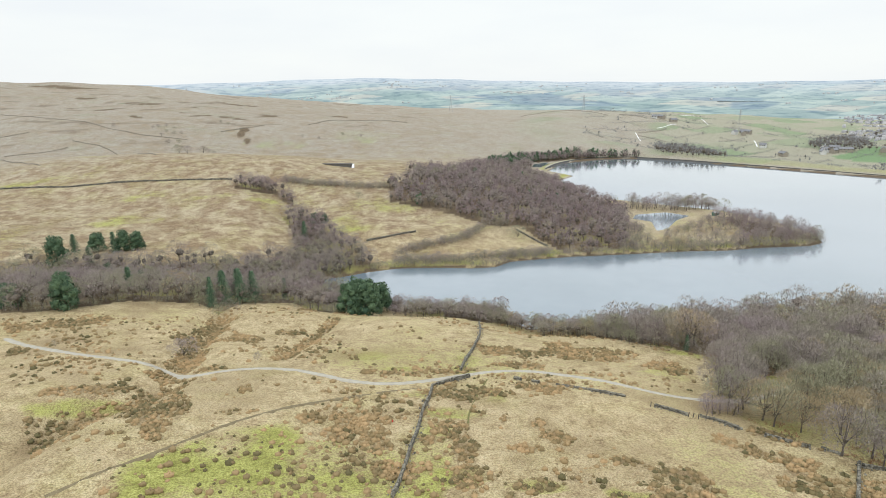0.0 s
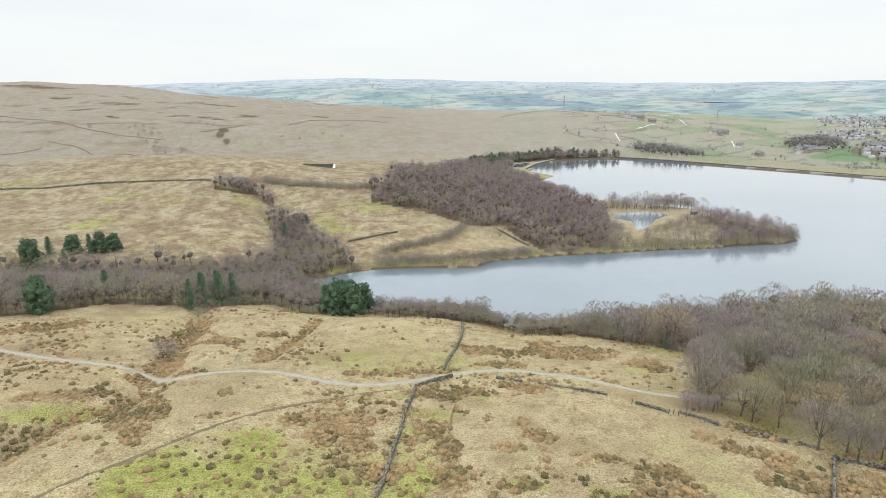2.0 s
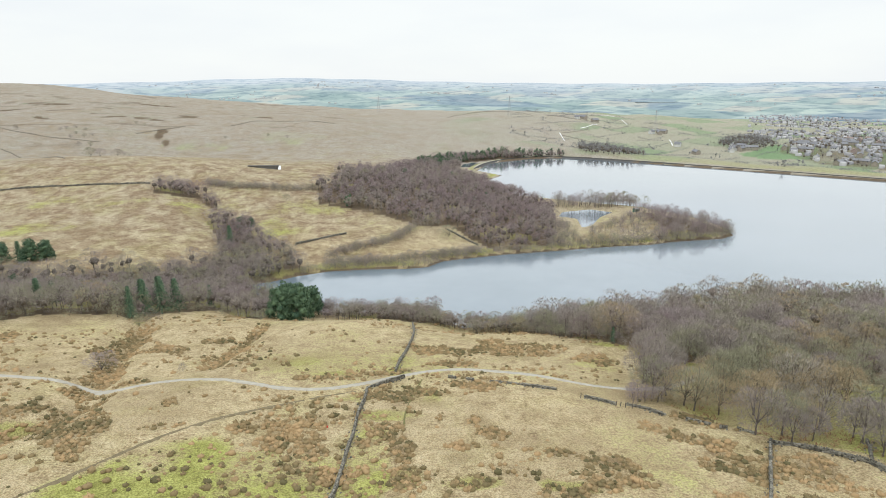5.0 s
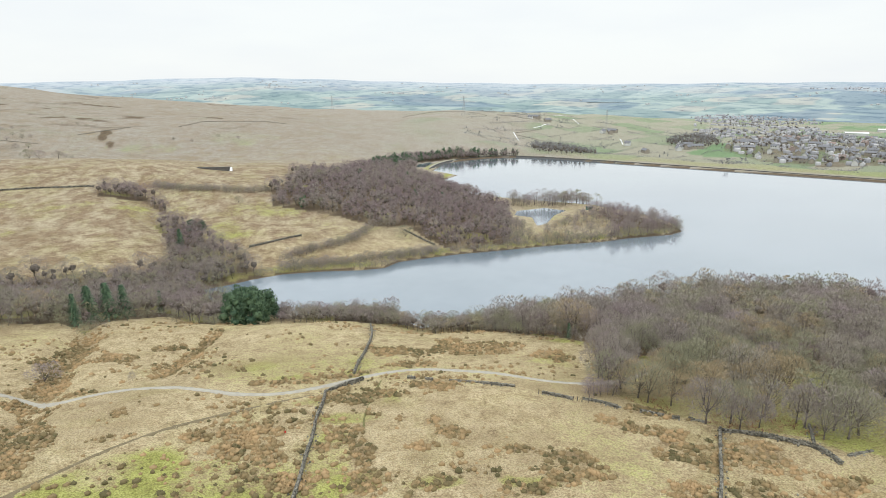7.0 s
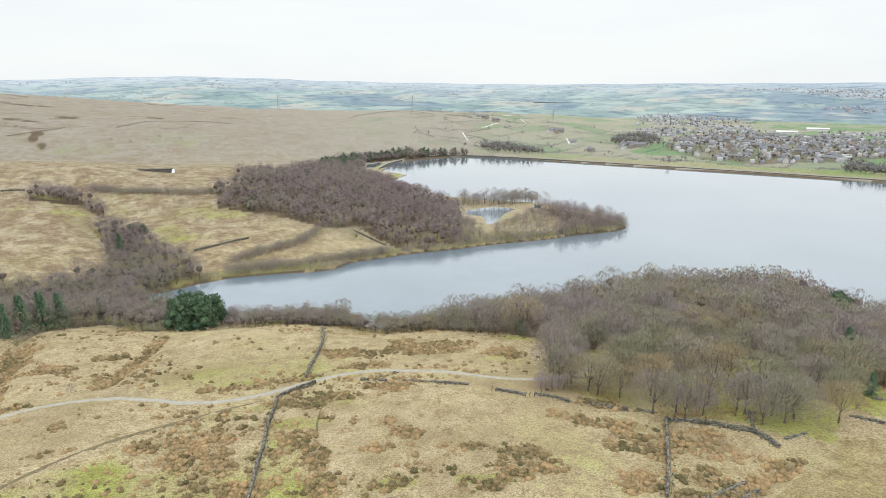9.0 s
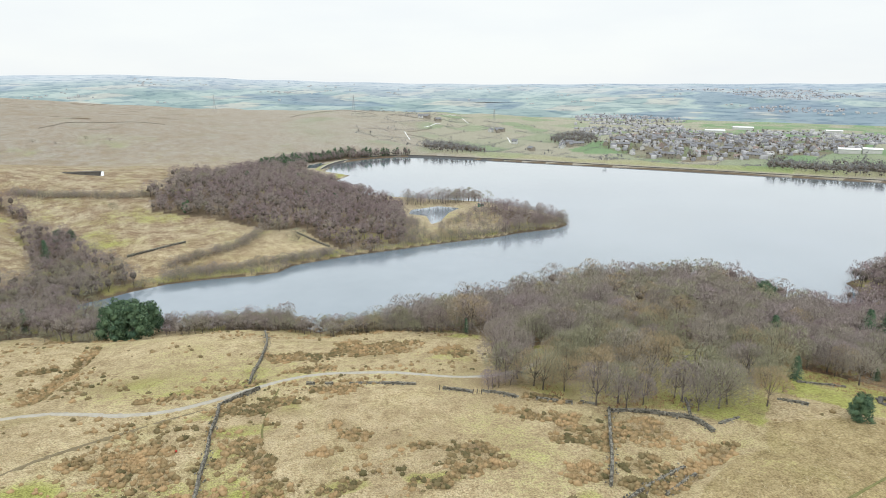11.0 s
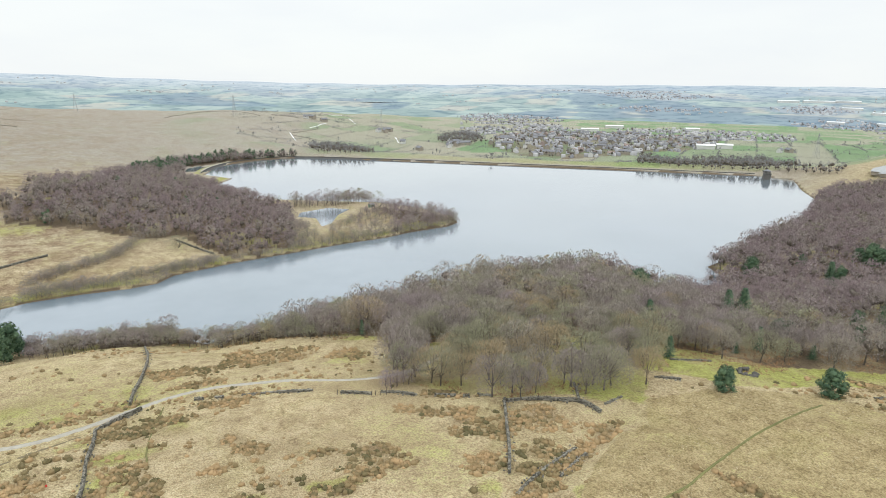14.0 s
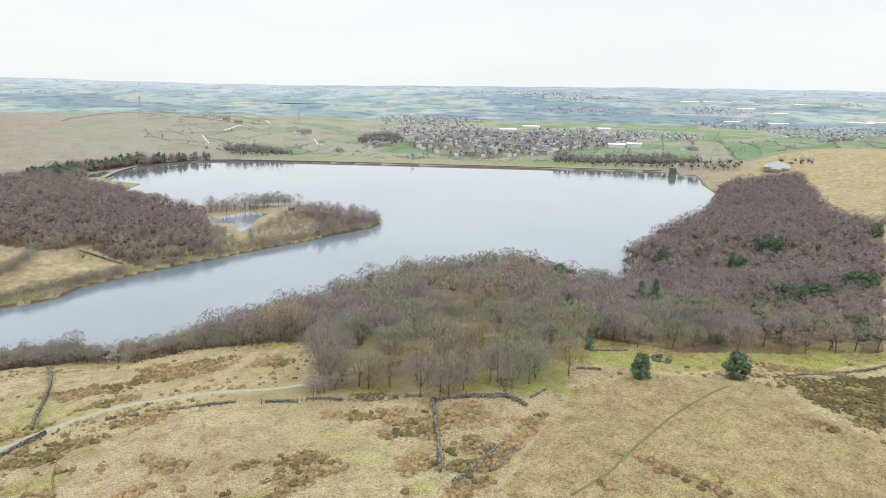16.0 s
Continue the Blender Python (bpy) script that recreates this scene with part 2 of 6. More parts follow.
# town roofs and walls, with haze put into the base colour as blue-grey
HAZED_TOWN = plain_material("hazed_town_roofs", (0.24, 0.245, 0.265), (0.46, 0.455, 0.46), 0.01, 0.8, 0.05, 0.02, "island")
GREEN_PAINT = plain_material("green_boards", (0.05, 0.16, 0.12), (0.10, 0.26, 0.19), 0.8, 0.7, 0.2, 0.01)
PASTURE = plain_material("bank_turf", (0.16, 0.17, 0.06), (0.36, 0.36, 0.15), 0.15, 0.95, 0.4, 0.1)
TROD_TURF = plain_material("trodden_turf", (0.11, 0.115, 0.045), (0.25, 0.24, 0.10), 0.3, 0.95, 0.4, 0.05)
# bare twigs again, greyed and paled to put distance haze into their colour
HAZED_TWIGS = plain_material("hazed_bare_trees", (0.19, 0.19, 0.195), (0.34, 0.335, 0.33), 0.05, 0.95, 0.1, 0.05, "tint")
FOAM = plain_material("white_water", (0.75, 0.78, 0.80), (0.9, 0.92, 0.93), 1.2, 0.6, 0.4, 0.1)
STEEL = plain_material("galvanised_steel", (0.26, 0.27, 0.28), (0.40, 0.41, 0.42), 1.0, 0.5, 0.1, 0.01)
PANE = plain_material("dark_pane", (0.03, 0.035, 0.04), (0.07, 0.08, 0.09), 1.0, 0.15, 0.0, 0.01)
BRACKEN = plain_material("dead_bracken", (0.16, 0.085, 0.045), (0.42, 0.26, 0.14), 0.15, 0.9, 0.1, 0.02, "island")
RED_PLASTIC = plain_material("red_plastic", (0.55, 0.05, 0.04), (0.70, 0.09, 0.07), 2.0, 0.45, 0.05, 0.01)


# ---- the lie of the land ----
SHORE = [(-73, 332), (-58, 338), (-45, 346), (-28, 353), (-4, 354), (18, 352), (32, 354), (42, 365), (57, 369), (83, 375), (117, 379),
         (160, 385), (188, 386), (211, 392), (247, 395), (261, 403), (270, 428), (264, 466), (240, 510), (181, 552), (141, 583), (129, 622),
         (150, 631), (132, 645), (127, 673), (155, 713), (133, 756), (153, 807), (186, 845), (226, 867), (297, 871), (739, 446), (746, 405),
         (676, 355), (632, 317), (559, 285), (490, 257), (429, 251), (363, 230)]
SHORE += [(332, 224), (324, 210), (329, 199), (310, 195), (300, 202), (269, 199), (272, 228), (259, 256), (238, 263), (207, 269), (164, 273),
          (132, 264), (85, 258), (39, 258), (26, 278), (-24, 286), (-42, 293), (-60, 312)]
POND = [(161, 499), (153, 482), (165, 471), (158, 438), (171, 446), (188, 474), (206, 491), (190, 507)]
TARN = [(114, 786), (122, 818), (148, 843), (164, 849), (157, 826), (128, 785)]
# hills: centre, height, half-widths along and across, turn in degrees
HILLS = [(-40, 130, 9, 170, 100, 0), (40, -150, 8, 400, 200, 0), (-235, 585, 21, 175, 80, -12), (-330, 790, -13, 240, 75, 8), (-60, 800, -8, 130, 70, 0), (-1290, 1520, 112, 690, 450, 0),
         (285, 1390, 13, 120, 150, -10), (560, 1180, 7, 230, 180, -35), (-150, 1050, 12, 260, 120, -15), (1060, 1480, 12, 200, 110, -20),
         (1150, 420, 12, 300, 300, 0), (-560, 900, 10, 200, 120, 20), (-20, 770, 9, 140, 120, 0), (20, 225, 3.5, 40, 22, 0), (1900, 1500, 22, 400, 300, 0)]
# water courses and ditches: half-width, depth, line
GULLIES = [(7, 4.6, [(-91, 100), (-90, 112), (-87.5, 127), (-80, 139), (-76.5, 148)]), (4, 1.8, [(-45, 235), (-47, 211), (-50, 200), (-52, 176)]), (6.5, 3.6, [(-91, 233), (-86, 196), (-80, 171), (-79, 160)]),
           (4, 1.8, [(62, 73), (72, 76), (84, 80), (95, 85), (100, 87)]), (24, 9.0, [(-60, 330), (-120, 318), (-200, 312), (-330, 330), (-500, 360)]), (22, 6.0, [(-110, 330), (-95, 400), (-120, 470), (-150, 520)])]


# lakes far down the vale: centre, half-widths, level
FAR_LAKES = [(1390, 2840, 120, 70, 8.0), (1180, 2350, 70, 40, -24.0)]


def smooth(a, b, v):
    u = np.clip((v - a) / (b - a), 0, 1)
    return u * u * (3 - 2 * u)


def line_gap(px, py, line, closed=False):
    """Distance to a broken line."""
    pts = list(line) + ([line[0]] if closed else [])
    best = np.full(np.shape(px), 1e18)
    for (ax, ay), (bx, by) in zip(pts[:-1], pts[1:]):
        ux, uy = bx - ax, by - ay
        k = np.clip(((px - ax) * ux + (py - ay) * uy) / (ux * ux + uy * uy + 1e-9), 0, 1)
        best = np.minimum(best, (px - ax - k * ux) ** 2 + (py - ay - k * uy) ** 2)
    return np.sqrt(best)


def inside(px, py, ring):
    hit = np.zeros(np.shape(px), bool)
    for (ax, ay), (bx, by) in zip(ring, ring[1:] + ring[:1]):
        if ay != by:
            hit ^= ((ay > py) != (by > py)) & (px < (bx - ax) * (py - ay) / (by - ay) + ax)
    return hit


def lump(px, py, size, seed=0):
    """Smooth value noise, about -1 to 1."""
    gx, gy = px / size + 91.7 * seed, py / size - 53.1 * seed
    ix, iy = np.floor(gx), np.floor(gy)
    fx, fy = gx - ix, gy - iy
    fx, fy = fx * fx * (3 - 2 * fx), fy * fy * (3 - 2 * fy)

    def rnd(a, b):
        v = np.sin(a * 127.1 + b * 311.7 + seed * 74.7) * 43758.5453
        return (v - np.floor(v)) * 2 - 1
    top = rnd(ix, iy) * (1 - fx) + rnd(ix + 1, iy) * fx
    low = rnd(ix, iy + 1) * (1 - fx) + rnd(ix + 1, iy + 1) * fx
    return top * (1 - fy) + low * fy


def rough(px, py, size, seed=0, octaves=3):
    return sum(lump(px, py, size / 2 ** k, seed + k) / 2 ** k for k in range(octaves))


def shore_gap(px, py):
    """Distance to the waterline, minus in the water."""
    gap = line_gap(px, py, SHORE, True)
    return np.where(inside(px, py, SHORE), -gap, gap)


def height(px, py):
    px, py = np.asarray(px, float), np.asarray(py, float)
    r = np.hypot(px, py)
    gap = shore_gap(px, py)
    near = 1 - smooth(255, 330, py - 0.12 * px)
    south = 0.5 + 0.138 * np.maximum(gap, 0) - 0.12 * np.maximum(gap - 190, 0)
    north = 0.5 + 9 * (1 - np.exp(-np.maximum(gap, 0) / 90)) + 0.02 * np.minimum(np.maximum(gap, 0), 400)
    # beyond the embankment the valley drops towards the town
    past = ((px - 297) * (871 - 446) + (py - 871) * (739 - 297)) / 613.0
    along = ((px - 297) * (739 - 297) - (py - 871) * (871 - 446)) / 613.0
    drop = smooth(0, 190, past) * smooth(-260, 60, along)
    land = south * near + north * (1 - near) - 26 * drop - 16 * smooth(200, 1100, past) * smooth(-380, 200, along)
    for cx, cy, h, sx, sy, turn in HILLS:
        c, s = math.cos(radians(turn)), math.sin(radians(turn))
        ux, uy = (px - cx) * c + (py - cy) * s, (py - cy) * c - (px - cx) * s
        land = land + h * np.exp(-0.5 * ((ux / sx) ** 2 + (uy / sy) ** 2)) * smooth(0, 60, gap)
    land = land + smooth(20, 80, gap) * (1.3 * lump(px, py, 47, 3) + 0.7 * lump(px, py, 19, 5))
    land = land + smooth(500, 1200, r) * smooth(30, 100, gap) * 4.5 * rough(px, py, 150, 8)
    for half, deep, line in GULLIES:
        land = land - deep * np.exp(-(line_gap(px, py, line) / half) ** 2) * smooth(4, 40, gap)
    land = np.maximum(land, 0.35 + 0.25 * lump(px, py, 9, 2) - 200 * drop) * smooth(-0.5, 3, gap) + 0.05
    # the distance: a wide vale that climbs to moors on the skyline
    az = np.degrees(np.arctan2(px, py))
    rim = 96 + 36 * np.exp(-((az + 7) / 11) ** 2) - 14 * np.exp(-((az - 24) / 12) ** 2) + 11 * smooth(40, 60, az) + 2.5 * np.sin(az * 0.9 + 1)
    vale = -34 + (rim + 34) * smooth(1900, 4850, r) ** 1.15 + smooth(2300, 3500, r) * (9 * rough(px, py, 620, 11) + 4 * lump(px, py, 210, 14)) * (1 - smooth(4300, 4850, r))
    land = land + (vale - land) * smooth(1750, 2500, r)
    for cx, cy, rx, ry, level in FAR_LAKES:
        land = land + (level - 1.5 - land) * (1 - smooth(1.0, 1.35, np.hypot((px - cx) / rx, (py - cy) / ry)))
    bed = -3.5 * (1 - np.exp(np.minimum(gap, 0) / 9))
    z = np.where(gap < 0, bed, land)
    z = z + (0.16 * gap - z) * (1 - smooth(1.5, 5, np.abs(gap)))
    for ring in (POND, TARN):
        g = line_gap(px, py, ring, True)
        g = np.where(inside(px, py, ring), -g, g)
        z = np.where(g < 0, np.minimum(z, 0.4 - 1.0 * smooth(0, 5, -g)), np.minimum(z, 0.6 + 0.15 * g))
    # the embankment's crest along the far shore
    dam = line_gap(px, py, [(150, 830), (186, 849), (226, 871), (297, 876), (742, 450)])
    z = np.where(gap > -6, np.maximum(z, np.minimum(1.3, 3.4 - 0.42 * dam)), z)
    return z


def ground_z(px, py):
    return float(height(np.array([px]), np.array([py]))[0])


# ---- where things lie: plan positions in metres ----
# patches of cover: centre, half-widths across and along the line from the hilltop
TURF = [(-7, 146, 5, 4), (-24, 176, 10, 5), (8, 179, 7, 6), (-1, 105, 5, 8), (14, 148, 3, 7), (37, 97, 8, 3), (-90, 135, 15, 5), (-14, 165, 11, 3), (-27,
    116, 9, 3), (4, 105, 6, 5), (18, 101, 8, 3), (-24, 179, 8, 4), (60, 80, 4, 3), (2, 135, 10, 4), (72, 67, 3, 4), (6, 169, 8, 6), (70, 174, 9, 8), (83,
    193, 10, 4), (189, 69, 34, 5), (154, 159, 9, 10), (111, 97, 9, 4)]
TURF += [(-37, 464, 49, 20), (-66, 421, 17, 29), (-223, 423, 24, 15), (-238, 474, 28, 12), (-526, 828, 48, 14), (-122, 934, 60, 54), (-225, 866, 46, 21),
    (-352, 520, 32, 13), (-527, 827, 40, 12), (-184, 471, 26, 6), (-229, 474, 24, 7), (-142, 474, 20, 6)]
RUSHES = [(-20, 128, 8, 7), (-17, 117, 5, 4), (-32, 128, 4, 4), (-26, 121, 5, 3), (-51, 141, 2, 4), (-49, 128, 7, 2), (2, 147, 8, 4), (1, 125, 5, 5), (-4, 121,
    3, 3), (4, 117, 3, 5), (5, 104, 5, 7), (18, 101, 6, 3), (23, 130, 3, 3), (18, 117, 4, 3), (27, 153, 7, 5), (2, 166, 7, 3), (24, 176, 12, 3), (-10,
    107, 5, 4), (-69, 159, 8, 5), (-64, 129, 3, 10), (22, 190, 14, 6), (49, 195, 13, 7), (72, 180, 9, 7), (26, 123, 5, 4), (68, 118, 10, 5), (48, 105, 7,
    3), (39, 111, 4, 2), (77, 102, 9, 6), (76, 114, 8, 3), (89, 102, 8, 6), (45, 99, 8, 6), (35, 95, 6, 3), (26, 122, 4, 4), (73, 103, 6, 4), (65, 89, 6,
    4), (88, 99, 7, 7), (77, 86, 7, 5), (78, 126, 9, 4), (46, 101, 6, 5), (26, 124, 5, 3), (74, 109, 5, 4), (62, 87, 4, 4), (86, 96, 7, 4), (72, 80, 5,
    3), (100, 58, 6, 1), (101, 52, 6, 2), (102, 46, 6, 2), (148, 44, 7, 3), (172, 44, 12, 11), (163, 36, 7, 6), (176, 54, 8, 4), (189, 64, 17, 4), (48,
    190, 15, 5), (12, 150, 7, 4), (-93, 121, 10, 6), (-93, 141, 11, 3), (-69, 126, 5, 15), (-91, 199, 5, 7), (-137, 207, 23, 7), (-74, 201, 9, 7), (-56,
    211, 9, 4), (-133, 177, 9, 5), (-14, 162, 11, 3)]
RUSHES += [(200, 432, 34, 30)]
# the green pasture below the lane, the golden hay field, and rough ground on the hill
MEADOW = [(-64.7, 97.3), (-61.9, 103.2), (-55.0, 113.3), (-46.6, 121.5), (-36.9, 125.8), (-29.1, 118.2), (-18.0, 116.2), (-10.8, 116.4), (-6.5, 132.8), (-3.9, 145.2), (-0.9, 147.4), (-5.0, 126.9), (3, 128), (4, 112), (2, 96), (-8, 80), (-50, 80)]
HAYFIELD = [(105.9, 81), (116.5, 91), (128.6, 87.5), (146.4, 80.7), (166.6, 72.7), (166.2, 58.6), (154.9, 46.2), (150.8, 30.1), (130, 15), (60, 40), (69, 65.3), (85, 76.2), (98, 82)]
RUSH_FIELD = [(170.0, 56.5), (161.3, 48.5), (158.0, 41.1), (158.4, 32.4), (200.7, 43.8), (189.2, 52.6)]
EAST_LAWN = [(132.2, 105.1), (142.9, 83.8), (176.4, 75.7), (194.3, 60.2), (214.8, 47.6), (227.5, 51.1), (191.0, 82.7), (167.6, 99.2), (140.5, 109.8)]
LEY = [(594, 933), (741, 1024), (784, 997), (698, 883), (621, 878)]
SNOW = [[(358, 1139), (353, 1108), (348, 1075)], [(421, 1207), (447, 1230), (481, 1271)], [(608, 1451), (600, 1407), (582, 1350)], [(578, 1506), (585, 1483), (653, 1606)], [(574, 1128), (547, 1065), (536, 1039)]]
PEAT = [(-860, 1383, 40, 9), (-807, 1393, 50, 9), (-748, 1394, 40, 8), (-637, 1200, 22, 10), (-594, 1186, 30, 12), (-546, 1184, 34, 12), (-361, 1035, 14, 16), (-336, 1027, 18, 14), (-494, 1007, 17, 16),
    (-653, 1100, 14, 10), (-297, 913, 8, 20), (-279, 877, 7, 20), (-302, 945, 8, 18), (-707, 1252, 24, 9), (-467, 1166, 18, 10), (-397, 1034, 22, 10), (-580, 1090, 26, 8), (-440, 1080, 20, 9),
    (-300, 1080, 26, 9), (-180, 1090, 22, 9), (-520, 1240, 30, 9), (-620, 1330, 36, 9), (-420, 1320, 40, 9), (-220, 1200, 30, 10)]
HEATH = [(-270, 415, 44, 35), (-179, 413, 35, 22), (-142, 451, 25, 15), (-316, 463, 25, 21), (-1, 381, 33, 7), (-269, 542, 54, 18), (-172, 837, 92,
    123), (-472, 956, 126, 68), (-322, 921, 48, 52), (-845, 1302, 86, 79)]
WOOD_VALLEY = [(-169, 217), (-159, 222), (-146, 233), (-135, 246), (-108, 252), (-94, 238), (-92, 255), (-71, 272), (-48, 244), (-51, 285), (-58,
    323), (-32, 344), (-43, 356), (-51, 368), (-67, 376), (-83, 386), (-102, 369), (-130, 349), (-176, 339), (-225, 338), (-255, 335)]
WOOD_STRIP = [(-95, 380), (-48, 372), (-68, 394), (-86, 427), (-111, 462), (-121, 448), (-108, 420)]
WOOD_CLUMP = [(-171, 491), (-141, 494), (-114, 466), (-125, 490), (-153, 521), (-172, 514)]
WOOD_NORTH = [(-35, 594), (10, 637), (51, 707), (92, 840), (177, 880), (284, 880), (264, 869), (222, 862), (171, 846), (125, 829), (98, 703), (107,
    683), (129, 683), (127, 624), (140, 536), (158, 514), (126, 398), (113, 383), (79, 380), (67, 398), (55, 424), (31, 425), (7, 450), (-42, 473),
    (-45, 513), (-22, 562)]
WOOD_POINT = [(190, 392), (235, 395), (260, 404), (263, 416), (257, 435), (236, 452), (215, 473), (214, 433), (216, 412)]
WOOD_NEAR = [(2, 262), (11, 250), (25, 260), (48, 256), (69, 212), (89, 188), (84, 170), (75, 152), (75, 138), (83, 122), (89, 115), (101, 106), (116,
    92), (124, 96), (132, 105), (148, 97), (183, 79), (218, 49), (476, 122), (494, 150), (535, 179), (628, 222), (717, 270), (674, 326), (631, 319),
    (480, 320), (300, 320), (120, 290), (-45, 290)]
# evergreens: place, height, crown width
CONIFERS = [(-42, 254, 14.7, 12.3), (-35, 258, 16.5, 15.6), (-30, 273, 14.8, 12.3), (-42, 277, 16, 12.5), (85, 196, 6.3, 2.8), (-223, 337, 18.1, 13.2), (-222,
    353, 12.3, 8.0), (-205, 338, 11.3, 6.8), (-210, 357, 10.9, 11.9), (-198, 353, 14.0, 7.7), (-194, 357, 12.8, 10.1), (-187, 359, 11.5, 10.1), (-222,
    327, 10.9, 6.1), (-150, 227, 14.9, 12.2), (-172, 227, 9.7, 11.1), (-188, 326, 8.5, 7.3), (-145, 266, 12.8, 7.7), (-142, 272, 10.8, 7.2), (-100, 246,
    14.7, 6.3), (-98, 255, 16.6, 9.7), (-93, 261, 17.1, 10.4), (-88, 265, 15.7, 8.8), (-78, 282, 11.6, 5.2), (-95, 404, 15.2, 8.0), (-93, 431, 8.9, 8.4),
    (-86, 430, 7.1, 7.5), (-228, 322, 8.9, 8.4), (-154, 325, 7.4, 6.3)]
CONIFERS += [(244, 203, 11.2, 10.6), (261, 212, 7.0, 6.6), (176, 140, 10.5, 6.7), (226, 141, 12.8, 7.9), (234, 139, 13.1, 8.6), (148, 109, 7.5, 4.8), (124, 156,
    5.6, 3.6), (137, 83, 6.8, 6.3), (167, 71, 7.8, 7.8), (331, 195, 11.8, 9.7), (328, 151, 13.3, 8.4), (326, 145, 10.2, 7.6), (376, 153, 11.5, 10.9),
    (381, 150, 8.3, 10.2), (381, 162, 7.6, 7.1), (215, 113, 5.1, 6.2), (219, 111, 4.6, 3.9), (254, 104, 5.7, 5.4), (256, 96, 7.4, 5.4), (229, 92, 5.7,
    4.9), (278, 102, 6.1, 8.6), (279, 96, 6.1, 7.5), (290, 94, 6.3, 10.0), (291, 89, 5.6, 7.1), (312, 88, 9.3, 10.6), (316, 83, 8.7, 11.3), (189, 105,
    8.2, 4.3), (196, 91, 4.1, 3.0), (178, 106, 3.5, 2.5), (240, 62, 6.7, 6.3), (443, 118, 7.4, 8.7), (362, 183, 6.2, 6.2)]
TRACK = [(-146.4, 188.0), (-131.7, 179.9), (-117.0, 173.7), (-101.6, 168.1), (-87.9, 164.2), (-80.3, 165.1), (-70.5, 156.0), (-65.6, 158.1), (-58.8, 161.8),
    (-47.1, 161.4), (-36.4, 157.6), (-26.1, 152.8), (-15.1, 152.0), (-5.8, 155.9), (2.3, 161.9), (11.0, 167.7), (19.9, 170.8), (32.0, 169.8), (43.4,
    160.3), (53.0, 154.0), (61.3, 150.5), (70.0, 148.6), (80.1, 150.1), (90.5, 154.9), (100.7, 160.1), (103.9, 163.7), (111.0, 155.1), (119.8, 149.9),
    (126.9, 144.4), (134.8, 135.8)]
LANE = [(-6.4, 150.6), (-24.5, 142.4), (-37.2, 134.3), (-47.5, 123.7), (-54.5, 112.7), (-61.0, 102.5), (-68.7, 95.1), (-71.3, 92.6)]
TROD = [(78.4, 58.8), (90.2, 58.8), (95.9, 60.3), (110.3, 63.0), (123.9, 65.6), (137.4, 65.9), (156.0, 67.9)]
TROD2 = [(12.6, 161.4), (8.9, 147.7), (6.1, 136.2), (5.5, 127.7)]
WALLS = [[(15.7, 251), (14.0, 210), (10.6, 192.8), (6.6, 178.7), (5.2, 169.1)], [(-3.3, 151.7), (-3.7, 145.2), (-5.6, 134.8), (-6.1, 125.6), (-7.4,
    117.6), (-8.2, 109.6), (-9.2, 101.4), (-9.9, 97.3)], [(-2.9, 152.8), (1.4, 157.6), (7.3, 162.9)], [(87.0, 146.2), (93.8, 146.8), (99.9, 146.5),
    (111.4, 144.0)], [(89.2, 113.5), (84.1, 106.3), (78.7, 98.6), (72.3, 89.4), (66.4, 81.9)], [(89.1, 112.3), (94.3, 109.5), (98.8, 103.5), (102.4,
    98.7), (101.9, 92.4)]]
BROKEN_WALLS = [[(20.7, 162.7), (22.6, 162.0)], [(25.7, 160.5), (27.5, 159.5)], [(32.2, 157.2), (37.0, 153.7), (42.4, 149.0), (48.0, 145.6)], [(54.4,
    140.0), (58.1, 138.2), (60.8, 135.7)], [(64.2, 135.3), (68.7, 132.8), (71.5, 129.3)], [(75.7, 126.2), (79.6, 122.5)], [(81.4, 121.0), (82.6,
    120.5)], [(85.0, 119.6), (87.9, 117.2)]]
LOW_WALLS = [[(109.1, 108.7), (103.3, 100.9)], [(106.1, 94.4), (112.3, 94.8)], [(129.7, 98.8), (133.4, 94.1)], [(133.8, 136.8), (124.3, 120.2)],
    [(63.8, 75.8), (66.5, 77.2), (73.5, 79.9), (80.9, 82.2), (85.9, 83.7)], [(75.3, 76.6), (81.3, 79.2), (86.4, 81.0)]]
LOW_WALLS += [[(82.2, 150.1), (89.9, 147.1), (100.9, 146.1)], [(176.3, 63.7), (185.2, 60.3), (190.8, 56.7)], [(193.7, 55.4), (198.9, 52.0)], [(200.0, 51.6), (205, 48.9), (212, 46.9)], [(130.8,
    97.8), (133.5, 93.6)], [(146.5, 106.7), (158.5, 101.7)]]
FAR_WALLS = [[(-368, 502), (-322, 503), (-268, 508), (-216, 511), (-179.9, 516)], [(-50.4, 391), (-36.0, 400), (-19.0, 408)], [(69.2, 390), (62.0,
    400), (52.3, 416)], [(-703, 993), (-627, 956), (-579, 948), (-532, 925), (-474, 890), (-435, 876), (-360, 868)], [(-588, 822), (-567, 846)],
    [(-495, 826), (-431, 804), (-283, 604)], [(-526, 736), (-504, 766), (-488, 800)]]
FAR_WALLS += [[(-480, 664), (-380, 575)], [(-330, 923), (-306, 950), (-278, 977)], [(-213, 984), (-175.2, 1058), (-89.4, 1069), (-59.5, 1054)],
    [(162.1, 1288), (216, 1372), (308, 1424), (346, 1295)], [(375, 1314), (476, 1309)], [(362, 1139), (422, 1187), (442, 1214)], [(356, 1119), (395,
    1077)]]
HEDGES = [[(-139.3, 526), (-114.1, 512), (-77.4, 506), (-44.3, 508)], [(-28.5, 372), (-8.9, 384), (13.7, 394), (26.5, 418)], [(-29.7, 363), (-8.5,
    362), (16.1, 362), (41.6, 371), (70.1, 380)]]
